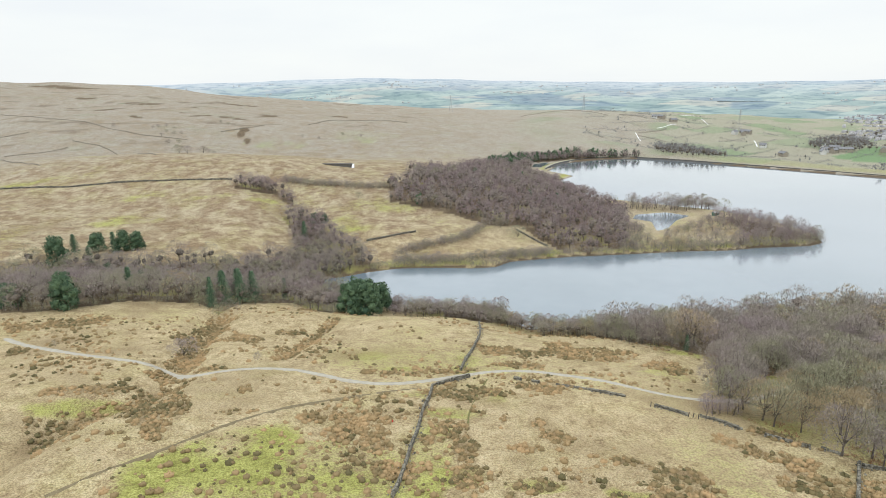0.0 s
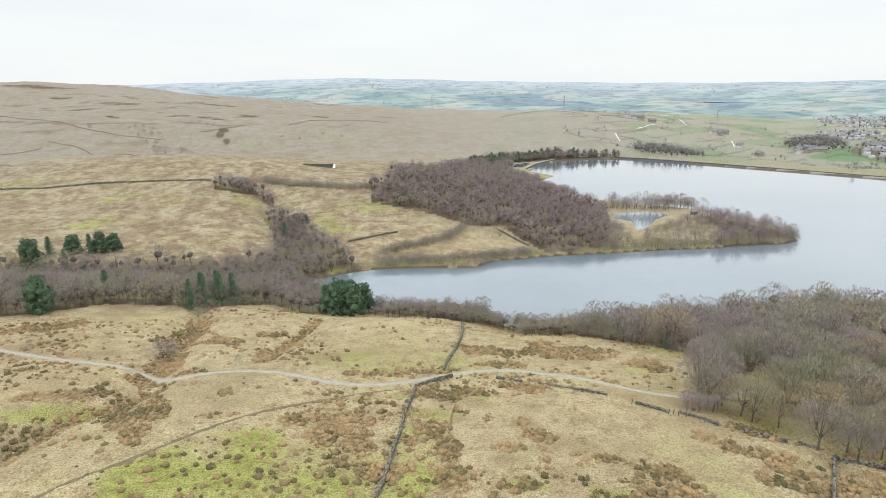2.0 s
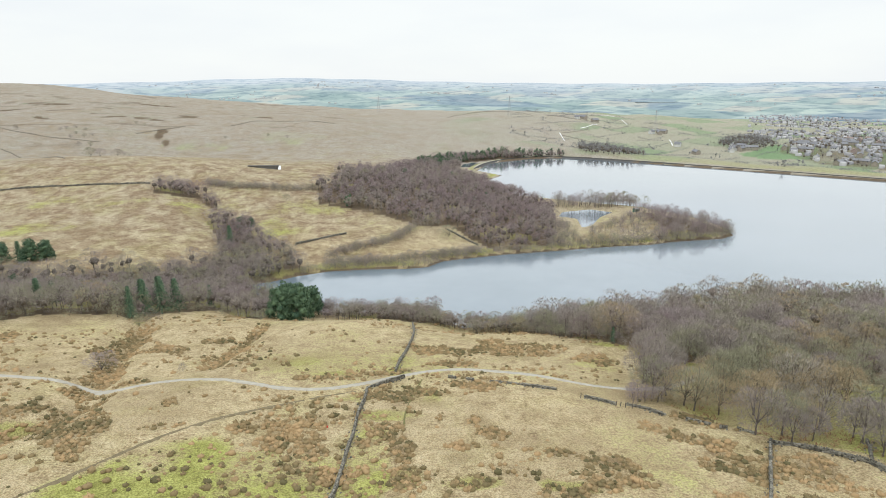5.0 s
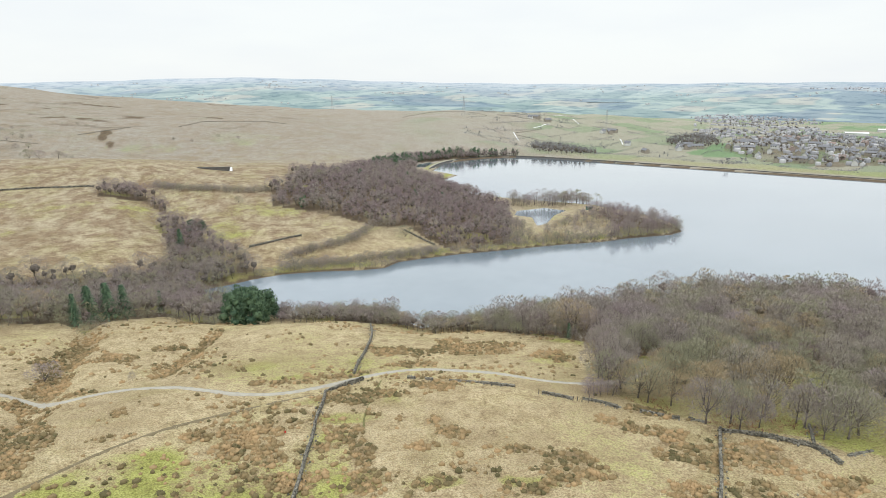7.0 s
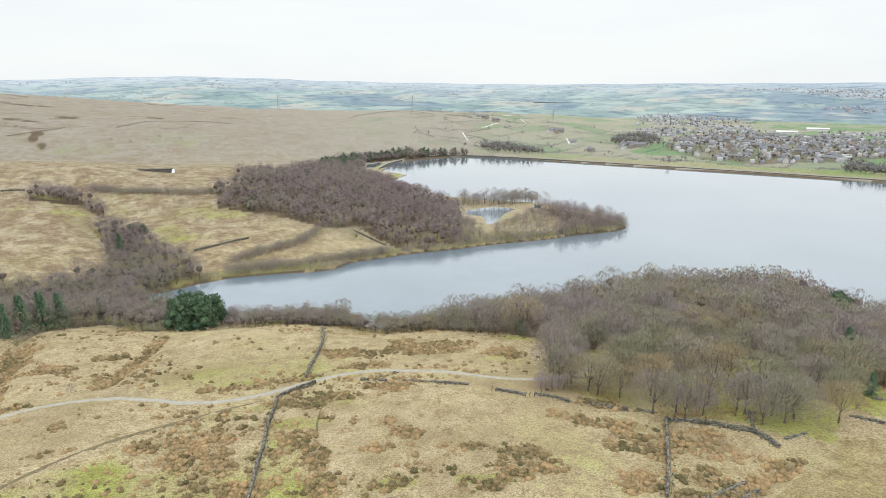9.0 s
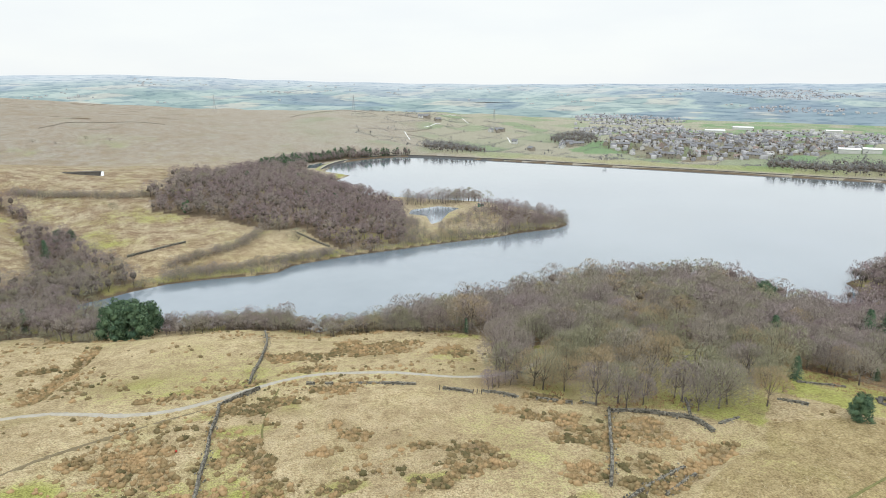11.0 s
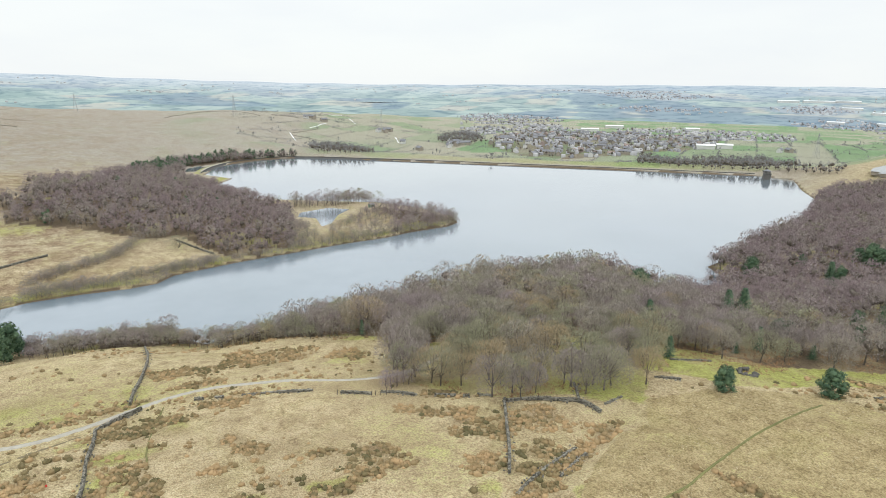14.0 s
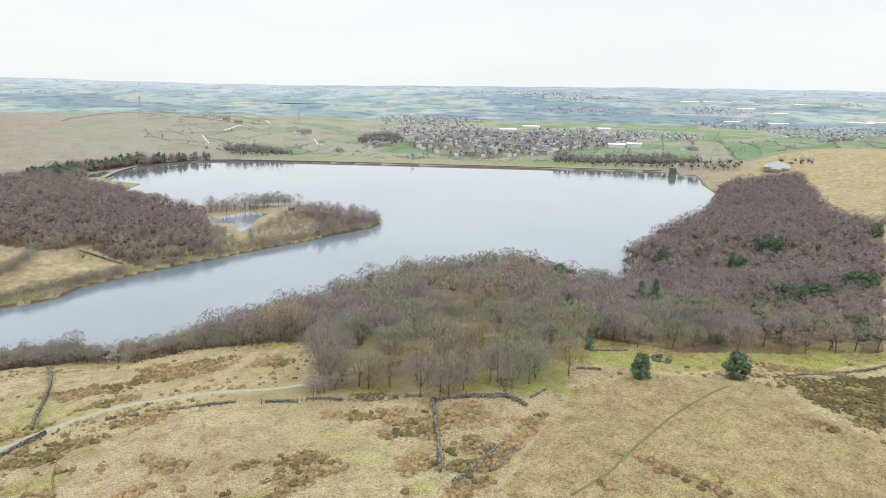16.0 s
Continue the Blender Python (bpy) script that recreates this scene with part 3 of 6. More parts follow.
TOWN = [(670, 942), (668, 837), (694, 735), (840, 702), (1021, 740), (1227, 829), (1283, 1077), (1170, 1176), (1060, 1281), (873, 1180)]


# ---- ground and water ----
def link_mesh(name, verts, faces, material, parent=None, label="", smooth_=False):
    """One mesh object from arrays of corners and equal-sided faces."""
    verts, faces = np.asarray(verts, np.float32), np.asarray(faces, np.int32)
    me = bpy.data.meshes.new(name)
    k = faces.shape[1]
    me.vertices.add(len(verts))
    me.vertices.foreach_set("co", verts.ravel())
    me.loops.add(faces.size)
    me.loops.foreach_set("vertex_index", faces.ravel())
    me.polygons.add(len(faces))
    me.polygons.foreach_set("loop_start", np.arange(0, faces.size, k, dtype=np.int32))
    me.polygons.foreach_set("loop_total", np.full(len(faces), k, np.int32))
    if smooth_:
        me.polygons.foreach_set("use_smooth", np.ones(len(faces), bool))
    for mat in material if isinstance(material, (list, tuple)) else [material]:
        me.materials.append(mat)
    me.update(calc_edges=True)
    ob = new(name, me)
    if parent is not None:
        ob.parent = parent
    if label:
        tagged(ob, label)
    return ob


def grid_faces(rows, cols):
    i = (np.arange(rows - 1)[:, None] * cols + np.arange(cols - 1)[None, :]).ravel()
    return np.stack([i, i + 1, i + cols + 1, i + cols], 1)


def ring_sheet(az, radii):
    a, r = np.meshgrid(np.radians(az), radii)
    return (r * np.sin(a)).ravel(), (r * np.cos(a)).ravel()


def paint(ob, name, rgb):
    at = ob.data.attributes.new(name, "FLOAT_COLOR", "POINT")
    at.data.foreach_set("color", np.concatenate([rgb, np.ones((len(rgb), 1))], 1).astype(np.float32).ravel())


def patches(px, py, spots):
    """How far inside the nearest of the patches each place lies, 0 to 1."""
    best = np.zeros(len(px))
    for cx, cy, rx, ry in spots:
        a = math.atan2(cx, cy)
        u, v = ((px - cx) * math.cos(a) - (py - cy) * math.sin(a)) / rx, ((px - cx) * math.sin(a) + (py - cy) * math.cos(a)) / ry
        best = np.maximum(best, 1 - smooth(0.45, 1.35, np.sqrt(u * u + v * v) + 0.35 * lump(px, py, 0.35 * (rx + ry), 41)))
    return best


def field_share(px, py, size, turn, seed):
    """A patchwork of fields: one random number for each."""
    c, s = math.cos(turn), math.sin(turn)
    u, v = (px * c + py * s) / size + 0.1 * lump(px, py, 2.2 * size, seed), (py * c - px * s) / (0.6 * size) + 0.1 * lump(px, py, 1.7 * size, seed + 1)
    k = np.sin(np.floor(u) * 12.9898 + np.floor(v) * 78.233 + seed) * 43758.5453
    return k - np.floor(k)


def ground_cover(px, py):
    """Shares of green turf, rushes and bare or dark ground at each place."""
    gap, r, az = shore_gap(px, py), np.hypot(px, py), np.degrees(np.arctan2(px, py))
    near = 1 - smooth(300, 420, r)
    green = 0.13 + 0.24 * rough(px, py, 42, 21)
    green = np.maximum(green, patches(px, py, TURF) * (0.60 - 0.16 * smooth(280, 380, r) + 0.24 * lump(px, py, 11, 26)))
    rim = line_gap(px, py, MEADOW, True)
    lea = smooth(-3, 4, np.where(inside(px, py, MEADOW), rim, -rim) + 2.5 * lump(px, py, 6, 22))
    green = np.maximum(green, lea * (0.62 + 0.3 * lump(px, py, 9, 23)))
    rush = 0.12 + 0.30 * rough(px, py, 22, 31) + 0.14 * lump(px, py, 5, 33)
    rush = np.maximum(rush * (0.45 + 0.55 * near), patches(px, py, RUSHES) * (0.46 + 0.3 * lump(px, py, 4, 34)))
    rush = np.maximum(rush, patches(px, py, HEATH) * (0.24 + 0.30 * lump(px, py, 13, 35)))
    moor = smooth(520, 900, r) * (1 - smooth(-2, 14, az))
    rush = np.maximum(rush, moor * (0.18 + 0.16 * rough(px, py, 130, 37) + 0.10 * lump(px, py, 18, 38)))
    # enclosed pasture beyond the embankment
    past = ((px - 297) * 425 + (py - 871) * 442) / 613.0
    farm = smooth(6, 30, past) * smooth(16, 22, az)
    share = field_share(px, py, 95, 0.55, 5)
    green = green * (1 - farm) + farm * (0.8 + 0.15 * share)
    rush = rush * (1 - farm)
    hill = smooth(900, 1000, r) * smooth(3, 9, az) * (1 - smooth(16, 22, az))
    green = np.maximum(green, hill * (0.34 + 0.2 * lump(px, py, 90, 45)))
    east = smooth(430, 520, px) * (1 - smooth(6, 30, past)) * smooth(60, 66, az)
    green, rush = green * (1 - 0.6 * east) + 0.06 * east, rush * (1 - 0.5 * east)
    hay = inside(px, py, HAYFIELD)
    green, rush = np.where(hay, 0.16 + 0.16 * rough(px, py, 14, 24), green), np.where(hay, np.maximum(0.06, 0.9 * patches(px, py, RUSHES) * (0.55 + 0.3 * lump(px, py, 3, 25))), rush)
    sedge = inside(px, py, RUSH_FIELD)
    rush, green = np.where(sedge, 0.5 + 0.3 * rough(px, py, 7, 27), rush), np.where(sedge, 0.66 + 0.3 * lump(px, py, 9, 28), green)
    # woodland floor: leaf litter and moss
    earth = np.zeros(len(px))
    for ring in (WOOD_VALLEY, WOOD_STRIP, WOOD_CLUMP, WOOD_NORTH, WOOD_POINT, WOOD_NEAR):
        earth = np.where(inside(px, py, ring), 0.72 + 0.3 * lump(px, py, 7, 47), earth)
    lawn = inside(px, py, WOOD_NEAR) & (r < 200)
    earth, green = np.where(lawn, 0.18 + 0.35 * lump(px, py, 8, 46), earth), np.where(lawn, 0.55 + 0.35 * lump(px, py, 12, 50), green)
    sunny = inside(px, py, EAST_LAWN)
    earth, green, rush = np.where(sunny, 0.05, earth), np.where(sunny, 0.72 + 0.25 * lump(px, py, 7, 29), green), np.where(sunny, 0.1, rush)
    earth = np.maximum(earth, patches(px, py, PEAT) * (0.9 + 0.2 * lump(px, py, 9, 51)))
    hag = smooth(0.42, 0.7, rough(px * 0.7 + py * 0.35, py * 2.2 - px, 46, 52)) * smooth(760, 1000, r) * (1 - smooth(-6, 4, az))
    earth = np.maximum(earth, 0.5 * hag)
    earth = np.where(gap < 2.2, 0.8, earth)
    bank = smooth(2.5, 4.5, gap) * (1 - smooth(9, 16, gap)) * smooth(320, 340, r) * (px < 250)
    green = np.maximum(green, bank * (0.55 + 0.25 * lump(px, py, 10, 54)))
    earth = np.where(inside(px, py, TOWN), 0.85 + 0.2 * lump(px, py, 30, 49), earth)
    green = np.where((earth > 0.5) & (lump(px, py, 17, 48) > 0.45), 0.62, green)
    earth = np.where((green > 0.6) & (gap > 3), earth * 0.6, earth)
    for half, deep, line in GULLIES[:4]:
        rush = np.maximum(rush, 0.46 * (1 - smooth(0.2, 0.9, line_gap(px, py, line) / half)) + 0.2 * lump(px, py, 5, 39) * (line_gap(px, py, line) < half))
    return np.stack([green, rush, earth], 1)


az_view = np.concatenate([np.linspace(-180, -44, 40, endpoint=False), np.linspace(-44, 80, 560), np.linspace(80, 180, 31)[1:]])
r_view = np.concatenate([np.linspace(0.5, 70, 24, endpoint=False), np.geomspace(70, 320, 195, endpoint=False), np.geomspace(320, 900, 110, endpoint=False), np.geomspace(900, 2450, 80)])
gx, gy = ring_sheet(az_view, r_view)
gz = height(gx, gy)
gz = gz + (1 - smooth(260, 420, np.hypot(gx, gy))) * smooth(3, 9, shore_gap(gx, gy)) * smooth(1.5, 4, line_gap(gx, gy, TRACK)) * smooth(0.1, 0.9, line_gap(gx, gy, LANE)) * (0.14 * lump(gx, gy, 1.6, 61) + 0.17 * lump(gx, gy, 3.7, 62)) * smooth(0.6, 2.2, line_gap(gx, gy, TROD))
gz = gz + np.where(inside(gx, gy, HAYFIELD), 0.07 * np.cos((gx * 0.94 + gy * 0.35) * 1.35) * smooth(0.8, 2.5, line_gap(gx, gy, TROD)), 0)
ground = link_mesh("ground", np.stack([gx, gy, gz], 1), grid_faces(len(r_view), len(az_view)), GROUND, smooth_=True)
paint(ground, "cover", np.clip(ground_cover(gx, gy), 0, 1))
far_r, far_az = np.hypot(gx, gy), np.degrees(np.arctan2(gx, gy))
# the share of haze-greyed moor grass grows with distance
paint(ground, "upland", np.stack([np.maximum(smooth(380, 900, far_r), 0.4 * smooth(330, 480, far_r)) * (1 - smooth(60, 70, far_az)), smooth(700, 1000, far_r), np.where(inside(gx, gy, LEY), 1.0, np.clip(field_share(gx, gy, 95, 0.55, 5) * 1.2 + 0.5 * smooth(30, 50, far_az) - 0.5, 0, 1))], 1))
slope = smooth(330, 380, far_r) * (1 - smooth(640, 760, far_r)) * (1 - smooth(-4, 12, far_az))
paint(ground, "sward", np.stack([np.where(inside(gx, gy, HAYFIELD), 1.0, 0.25 * smooth(420, 470, gx) * (1 - smooth(60, 100, ((gx - 297) * 425 + (gy - 871) * 442) / 613.0)) * smooth(58, 64, far_az)),
                                 np.clip(1.0 * slope + 0.4 * smooth(640, 760, far_r) * (1 - smooth(-4, 14, far_az)) + 0.12 * (far_r < 330) * (1 - inside(gx, gy, HAYFIELD)), 0, 1), np.zeros(len(gx))], 1))
tagged(ground, "pale winter moor grass with rushes and green turf", "ground", kind="structure")

fx, fy = ring_sheet(np.concatenate([np.linspace(-180, -50, 20, endpoint=False), np.linspace(-50, 85, 420), np.linspace(85, 180, 16)[1:]]), np.geomspace(2380, 4900, 90))
fz = height(fx, fy) - 1.5 * (1 - smooth(2400, 2500, np.hypot(fx, fy)))
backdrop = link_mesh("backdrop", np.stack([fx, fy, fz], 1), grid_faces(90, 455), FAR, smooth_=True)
faz, fr = np.degrees(np.arctan2(fx, fy)), np.hypot(fx, fy)


def far_cover(px, py):
    """Tints of the far country, blued for haze: fields, woods, streets, and moor towards the skyline."""
    r, az = np.hypot(px, py), np.degrees(np.arctan2(px, py))
    share, kind = field_share(px, py, 260, 0.7, 12), field_share(px, py, 260, 0.7, 31)
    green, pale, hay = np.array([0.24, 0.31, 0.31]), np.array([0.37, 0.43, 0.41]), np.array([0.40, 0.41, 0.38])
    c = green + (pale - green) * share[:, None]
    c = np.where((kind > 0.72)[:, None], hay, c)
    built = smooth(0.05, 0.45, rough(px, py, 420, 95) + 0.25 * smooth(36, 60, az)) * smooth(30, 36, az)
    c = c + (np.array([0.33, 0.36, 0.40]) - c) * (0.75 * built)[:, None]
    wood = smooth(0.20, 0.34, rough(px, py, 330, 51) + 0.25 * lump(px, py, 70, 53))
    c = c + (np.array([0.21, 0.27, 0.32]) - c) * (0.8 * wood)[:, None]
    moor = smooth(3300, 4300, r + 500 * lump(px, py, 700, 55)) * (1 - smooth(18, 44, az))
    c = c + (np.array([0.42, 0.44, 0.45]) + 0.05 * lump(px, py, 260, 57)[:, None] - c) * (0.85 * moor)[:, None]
    # haze mixed into the colour: tints fade to pale blue with distance
    haze = smooth(3000, 4900, r)
    return c + (np.array([0.45, 0.50, 0.56]) - c) * (0.7 * haze)[:, None]


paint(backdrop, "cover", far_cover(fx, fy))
tagged(backdrop, "far vale and moorland hills, tinted pale blue for haze", "distance", kind="structure")


def water_sheet(name, ring, z, label):
    bm = bmesh.new()
    bm.faces.new([bm.verts.new((x, y, z)) for x, y in ring])
    bmesh.ops.triangulate(bm, faces=bm.faces[:])
    bmesh.ops.recalc_face_normals(bm, faces=bm.faces[:])
    if sum(f.normal.z for f in bm.faces) < 0:
        bmesh.ops.reverse_faces(bm, faces=bm.faces[:])
    me = bpy.data.meshes.new(name)
    bm.to_mesh(me)
    bm.free()
    me.materials.append(WATER)
    return tagged(new(name, me), label, "water", kind="structure")


def grown(ring, by):
    cx, cy = sum(p[0] for p in ring) / len(ring), sum(p[1] for p in ring) / len(ring)
    return [(x + by * (x - cx) / math.hypot(x - cx, y - cy), y + by * (y - cy) / math.hypot(x - cx, y - cy)) for x, y in ring]


water_sheet("water", [(-76, 334)] + SHORE[1:], 0.0, "rippled grey reservoir water under a white sky")
water_sheet("pond_water", grown(POND, 2), 0.25, "still pond water behind a causeway")
water_sheet("tarn_water", grown(TARN, 2), 0.2, "narrow pool behind the stone embankment")


# ---- trees ----
def tube(path, radii, sides=4):
    """Corners and three-sided faces of a tapered branch along a path."""
    v, f = [], []
    for k, (p, r) in enumerate(zip(path, radii)):
        for j in range(sides):
            a = 2 * math.pi * j / sides
            v.append((p[0] + r * math.cos(a), p[1] + r * math.sin(a), p[2]))
            if k:
                o, q, j2 = (k - 1) * sides, k * sides, (j + 1) % sides
                f += [(o + j, o + j2, q + j2), (o + j, q + j2, q + j)]
    return v, f


def joined(pieces):
    v, f = [], []
    for pv, pf in pieces:
        o = len(v)
        v += list(pv)
        f += [tuple(i + o for i in face) for face in pf]
    return np.array(v, float), np.array(f, int)


GOLD = (1 + math.sqrt(5)) / 2
ICO = np.array([(-1, GOLD, 0), (1, GOLD, 0), (-1, -GOLD, 0), (1, -GOLD, 0), (0, -1, GOLD), (0, 1, GOLD), (0, -1, -GOLD), (0, 1, -GOLD), (GOLD, 0, -1), (GOLD, 0, 1), (-GOLD, 0, -1), (-GOLD, 0, 1)]) / math.hypot(1, GOLD)
ICO_FACES = np.array([(0, 11, 5), (0, 5, 1), (0, 1, 7), (0, 7, 10), (0, 10, 11), (1, 5, 9), (5, 11, 4), (11, 10, 2), (10, 7, 6), (7, 1, 8), (3, 9, 4), (3, 4, 2), (3, 2, 6), (3, 6, 8), (3, 8, 9), (4, 9, 5), (2, 4, 11), (6, 2, 10), (8, 6, 7), (9, 8, 1)])


def unit(v):
    return v / (np.linalg.norm(v, axis=-1, keepdims=True) + 1e-9)


def sprays(rng, centres, radii, count, long, thick, out, rise=0.5, spread=0.35):
    """Slips of twig over rounded sprays: each lies along its spray's surface and points outwards and up."""
    k = rng.integers(0, len(centres), count)
    u = unit(rng.normal(size=(count, 3)) + 0.6 * unit(centres[k] - out) + np.array([0, 0, 0.25]))
    c = centres[k] + u * (radii[k] * rng.uniform(0.55, 1.0, count) ** 0.5)[:, None] * rng.uniform(0.9, 1.12, count)[:, None]
    aim = unit(0.5 * u + np.array([0, 0, rise]) + rng.normal(0, spread, (count, 3)))
    side = unit(np.cross(aim, u + rng.normal(0, 0.35, (count, 3))))
    ln, w = long * rng.uniform(0.6, 1.4, count)[:, None], thick * rng.uniform(0.6, 1.4, count)[:, None]
    tri = np.stack([c - aim * ln * 0.5 - side * w, c - aim * ln * 0.5 + side * w, c + aim * ln * 0.5], 1)
    return tri.reshape(-1, 3), np.arange(count * 3).reshape(-1, 3)


def bare_tree(rng, twigs, thick, limbs=7, fork=0.3, wide=0.36, low=0.28, long=0.06, lobes=9, heart=0.0):
    """A leafless tree one metre high: (wood, twigs), each corners and faces; heart: size of a dark solid core for dense
    inner branches and their shade.
    """
    wood = []
    lean = rng.normal(0, 0.02, 2)
    wood.append(tube([(0, 0, -0.03), (lean[0] * 0.5, lean[1] * 0.5, fork * 0.6), (lean[0], lean[1], fork), (lean[0] * 2, lean[1] * 2, 0.82)], [0.021, 0.016, 0.014, 0.003], 5))
    half, mid = (1 - low) * 0.5, low + (1 - low) * 0.46
    a = 2.399 * np.arange(lobes) + rng.uniform(-0.4, 0.4, lobes)
    lift = np.linspace(0.95, -0.45, lobes) + rng.uniform(-0.1, 0.1, lobes)
    flat = np.sqrt(np.clip(1 - lift ** 2, 0.03, 1)) * rng.uniform(0.85, 1.12, lobes)
    centres = np.stack([wide * 0.64 * flat * np.cos(a), wide * 0.64 * flat * np.sin(a), mid + half * 0.66 * lift], 1)
    radii = wide * rng.uniform(0.36, 0.54, lobes)
    for k in range(limbs):
        c = centres[(k * 2 + 1) % lobes]
        start = fork * rng.uniform(0.75, 1.35)
        wood.append(tube([(lean[0], lean[1], start), (c[0] * 0.5, c[1] * 0.5, start + (c[2] - start) * 0.45), tuple(c)], [0.010, 0.007, 0.002], 3))
        for _ in range(2 if limbs > 6 else 0):
            d = c + unit(rng.normal(size=3) + np.array([0, 0, 0.6])) * radii[(k * 2 + 1) % lobes]
            wood.append(tube([tuple(c * 0.8 + np.array([0, 0, 0.2 * c[2]]) - np.array([0, 0, 0.03])), tuple(d)], [0.005, 0.0015], 3))
    tv, tf = sprays(rng, centres, radii, twigs, long, thick, np.array([0, 0, mid]))
    # a bark-dark lump stands in for the shade inside the crown
    if heart:
        wood.append((ICO * rng.uniform(0.6, 1.25, (12, 1)) * heart * np.array([wide, wide, half]) + np.array([0, 0, mid - 0.03]), ICO_FACES))
    return joined(wood), (tv, tf)


def pine(rng, clumps=18, tufts=900, size=1.0):
    """A broad pine one metre high and about one wide."""
    wood = [tube([(0, 0, -0.03), (0.01, 0, 0.5), (0, 0.01, 0.9)], [0.022, 0.016, 0.005], 6)]
    z = 0.10 + 0.78 * (np.arange(clumps) + 0.5) / clumps
    wide = 0.42 * (1 - z) ** 0.55 * np.clip(0.45 + 2.2 * z, 0, 1) * rng.uniform(0.5, 1.0, clumps)
    a = 2.399 * np.arange(clumps) + rng.uniform(-0.4, 0.4, clumps)
    c = np.stack([wide * np.cos(a), wide * np.sin(a), z], 1)
    radii = rng.uniform(0.14, 0.21, clumps)
    wood += [tube([(0, 0, q[2] - 0.1), tuple(q)], [0.008, 0.002], 3) for q in c]
    tv, tf = sprays(rng, c, radii, tufts, 0.07 * size, 0.02 * size, np.array([0, 0, 0.4]), 0.25, 0.5)
    cv = (ICO[None] * rng.uniform(0.8, 1.15, (clumps, 12, 1)) * np.array([1, 1, 0.75]) * (0.7 * radii)[:, None, None] + c[:, None]).reshape(-1, 3)
    cf = (ICO_FACES[None] + 12 * np.arange(clumps)[:, None, None]).reshape(-1, 3) + len(tv)
    return joined(wood), (np.concatenate([tv, cv]), np.concatenate([tf, cf]))


def spruce(rng, rings=17):
    """A narrow spruce one metre high, its crown one wide at the foot."""
    wood = [tube([(0, 0, -0.03), (0, 0, 0.5), (0, 0, 0.97)], [0.02, 0.012, 0.003], 6)]
    v = []
    for k in range(rings):
        z = 0.10 + 0.88 * k / rings
        reach = 0.5 * (1 - z) ** 0.8 + 0.03
        for j in range(9):
            a = 2 * math.pi * (j + 0.37 * k) / 9 + rng.uniform(-0.2, 0.2)
            d = np.array([math.cos(a), math.sin(a), 0])
            n = np.array([-d[1], d[0], 0])
            for q in range(5):
                b = d * reach * (q + 0.6) / 5 * rng.uniform(0.85, 1.15) + np.array([0, 0, z - 0.10 * reach * q / 4 + rng.uniform(-0.012, 0.012)])
                v += [b - n * 0.07 * (1 - q / 7), b + n * 0.07 * (1 - q / 7) + np.array([0, 0, 0.012]), b + d * 0.09 + np.array([0, 0, -0.035 + rng.uniform(-0.02, 0.03)])]
    v = np.array(v)
    return joined(wood), (v, np.arange(len(v)).reshape(-1, 3))


def scattered(ring, gap, rng, keep=1.0, shore=1.5):
    """Places about gap metres apart inside a ring, off the water and the track."""
    xs, ys = [p[0] for p in ring], [p[1] for p in ring]
    gx_, gy_ = np.meshgrid(np.arange(min(xs), max(xs), gap), np.arange(min(ys), max(ys), gap))
    px, py = gx_.ravel() + rng.uniform(-0.48, 0.48, gx_.size) * gap, gy_.ravel() + rng.uniform(-0.48, 0.48, gx_.size) * gap
    ok = inside(px, py, ring) & (rng.uniform(size=len(px)) < keep)
    px, py = px[ok], py[ok]
    ok = (shore_gap(px, py) > shore) & (line_gap(px, py, TRACK) > 3.2)
    for water in (POND, TARN):
        ok &= ~inside(px, py, grown(water, 3))
    return px[ok], py[ok]


def forest(name, px, py, high, tint, models, rng, label, spread=1.0, leaf=None):
    """Many trees that nobody could count, as one mesh; its wood and twigs keep their own materials."""
    allv, allf, mat, hue, off = [], [], [], [], 0
    pz = height(px, py)
    pick = rng.integers(0, len(models), len(px))
    for k, (wood, twig) in enumerate(models):
        i = np.where(pick == k)[0]
        if not len(i):
            continue
        a, h = rng.uniform(0, 6.283, len(i)), high[i]
        w = h * spread * rng.uniform(0.85, 1.25, len(i))
        for part_no, (pv, pf) in enumerate((wood, twig)):
            x = pv[None, :, 0] * np.cos(a)[:, None] - pv[None, :, 1] * np.sin(a)[:, None]
            y = pv[None, :, 0] * np.sin(a)[:, None] + pv[None, :, 1] * np.cos(a)[:, None]
            co = np.stack([x * w[:, None] + px[i, None], y * w[:, None] + py[i, None], pv[None, :, 2] * h[:, None] + pz[i, None]], 2).reshape(-1, 3)
            fc = (pf[None] + (np.arange(len(i)) * len(pv))[:, None, None]).reshape(-1, 3) + off
            allv.append(co)
            allf.append(fc)
            mat.append(np.full(len(fc), part_no, np.int32))
            hue.append(np.repeat(tint[i], len(pv)))
            off += len(co)
    ob = link_mesh(name, np.concatenate(allv), np.concatenate(allf), [BARK, leaf or TWIGS], smooth_=True)
    ob.data.polygons.foreach_set("material_index", np.concatenate(mat))
    at = ob.data.attributes.new("tint", "FLOAT", "POINT")
    at.data.foreach_set("value", np.concatenate(hue).astype(np.float32))
    return tagged(ob, label, "woodland", kind="stuff")


def tree_mesh(name, piece, material):
    ob = link_mesh(name, piece[0], piece[1], material, smooth_=True)
    me = ob.data
    bpy.data.objects.remove(ob)
    return me


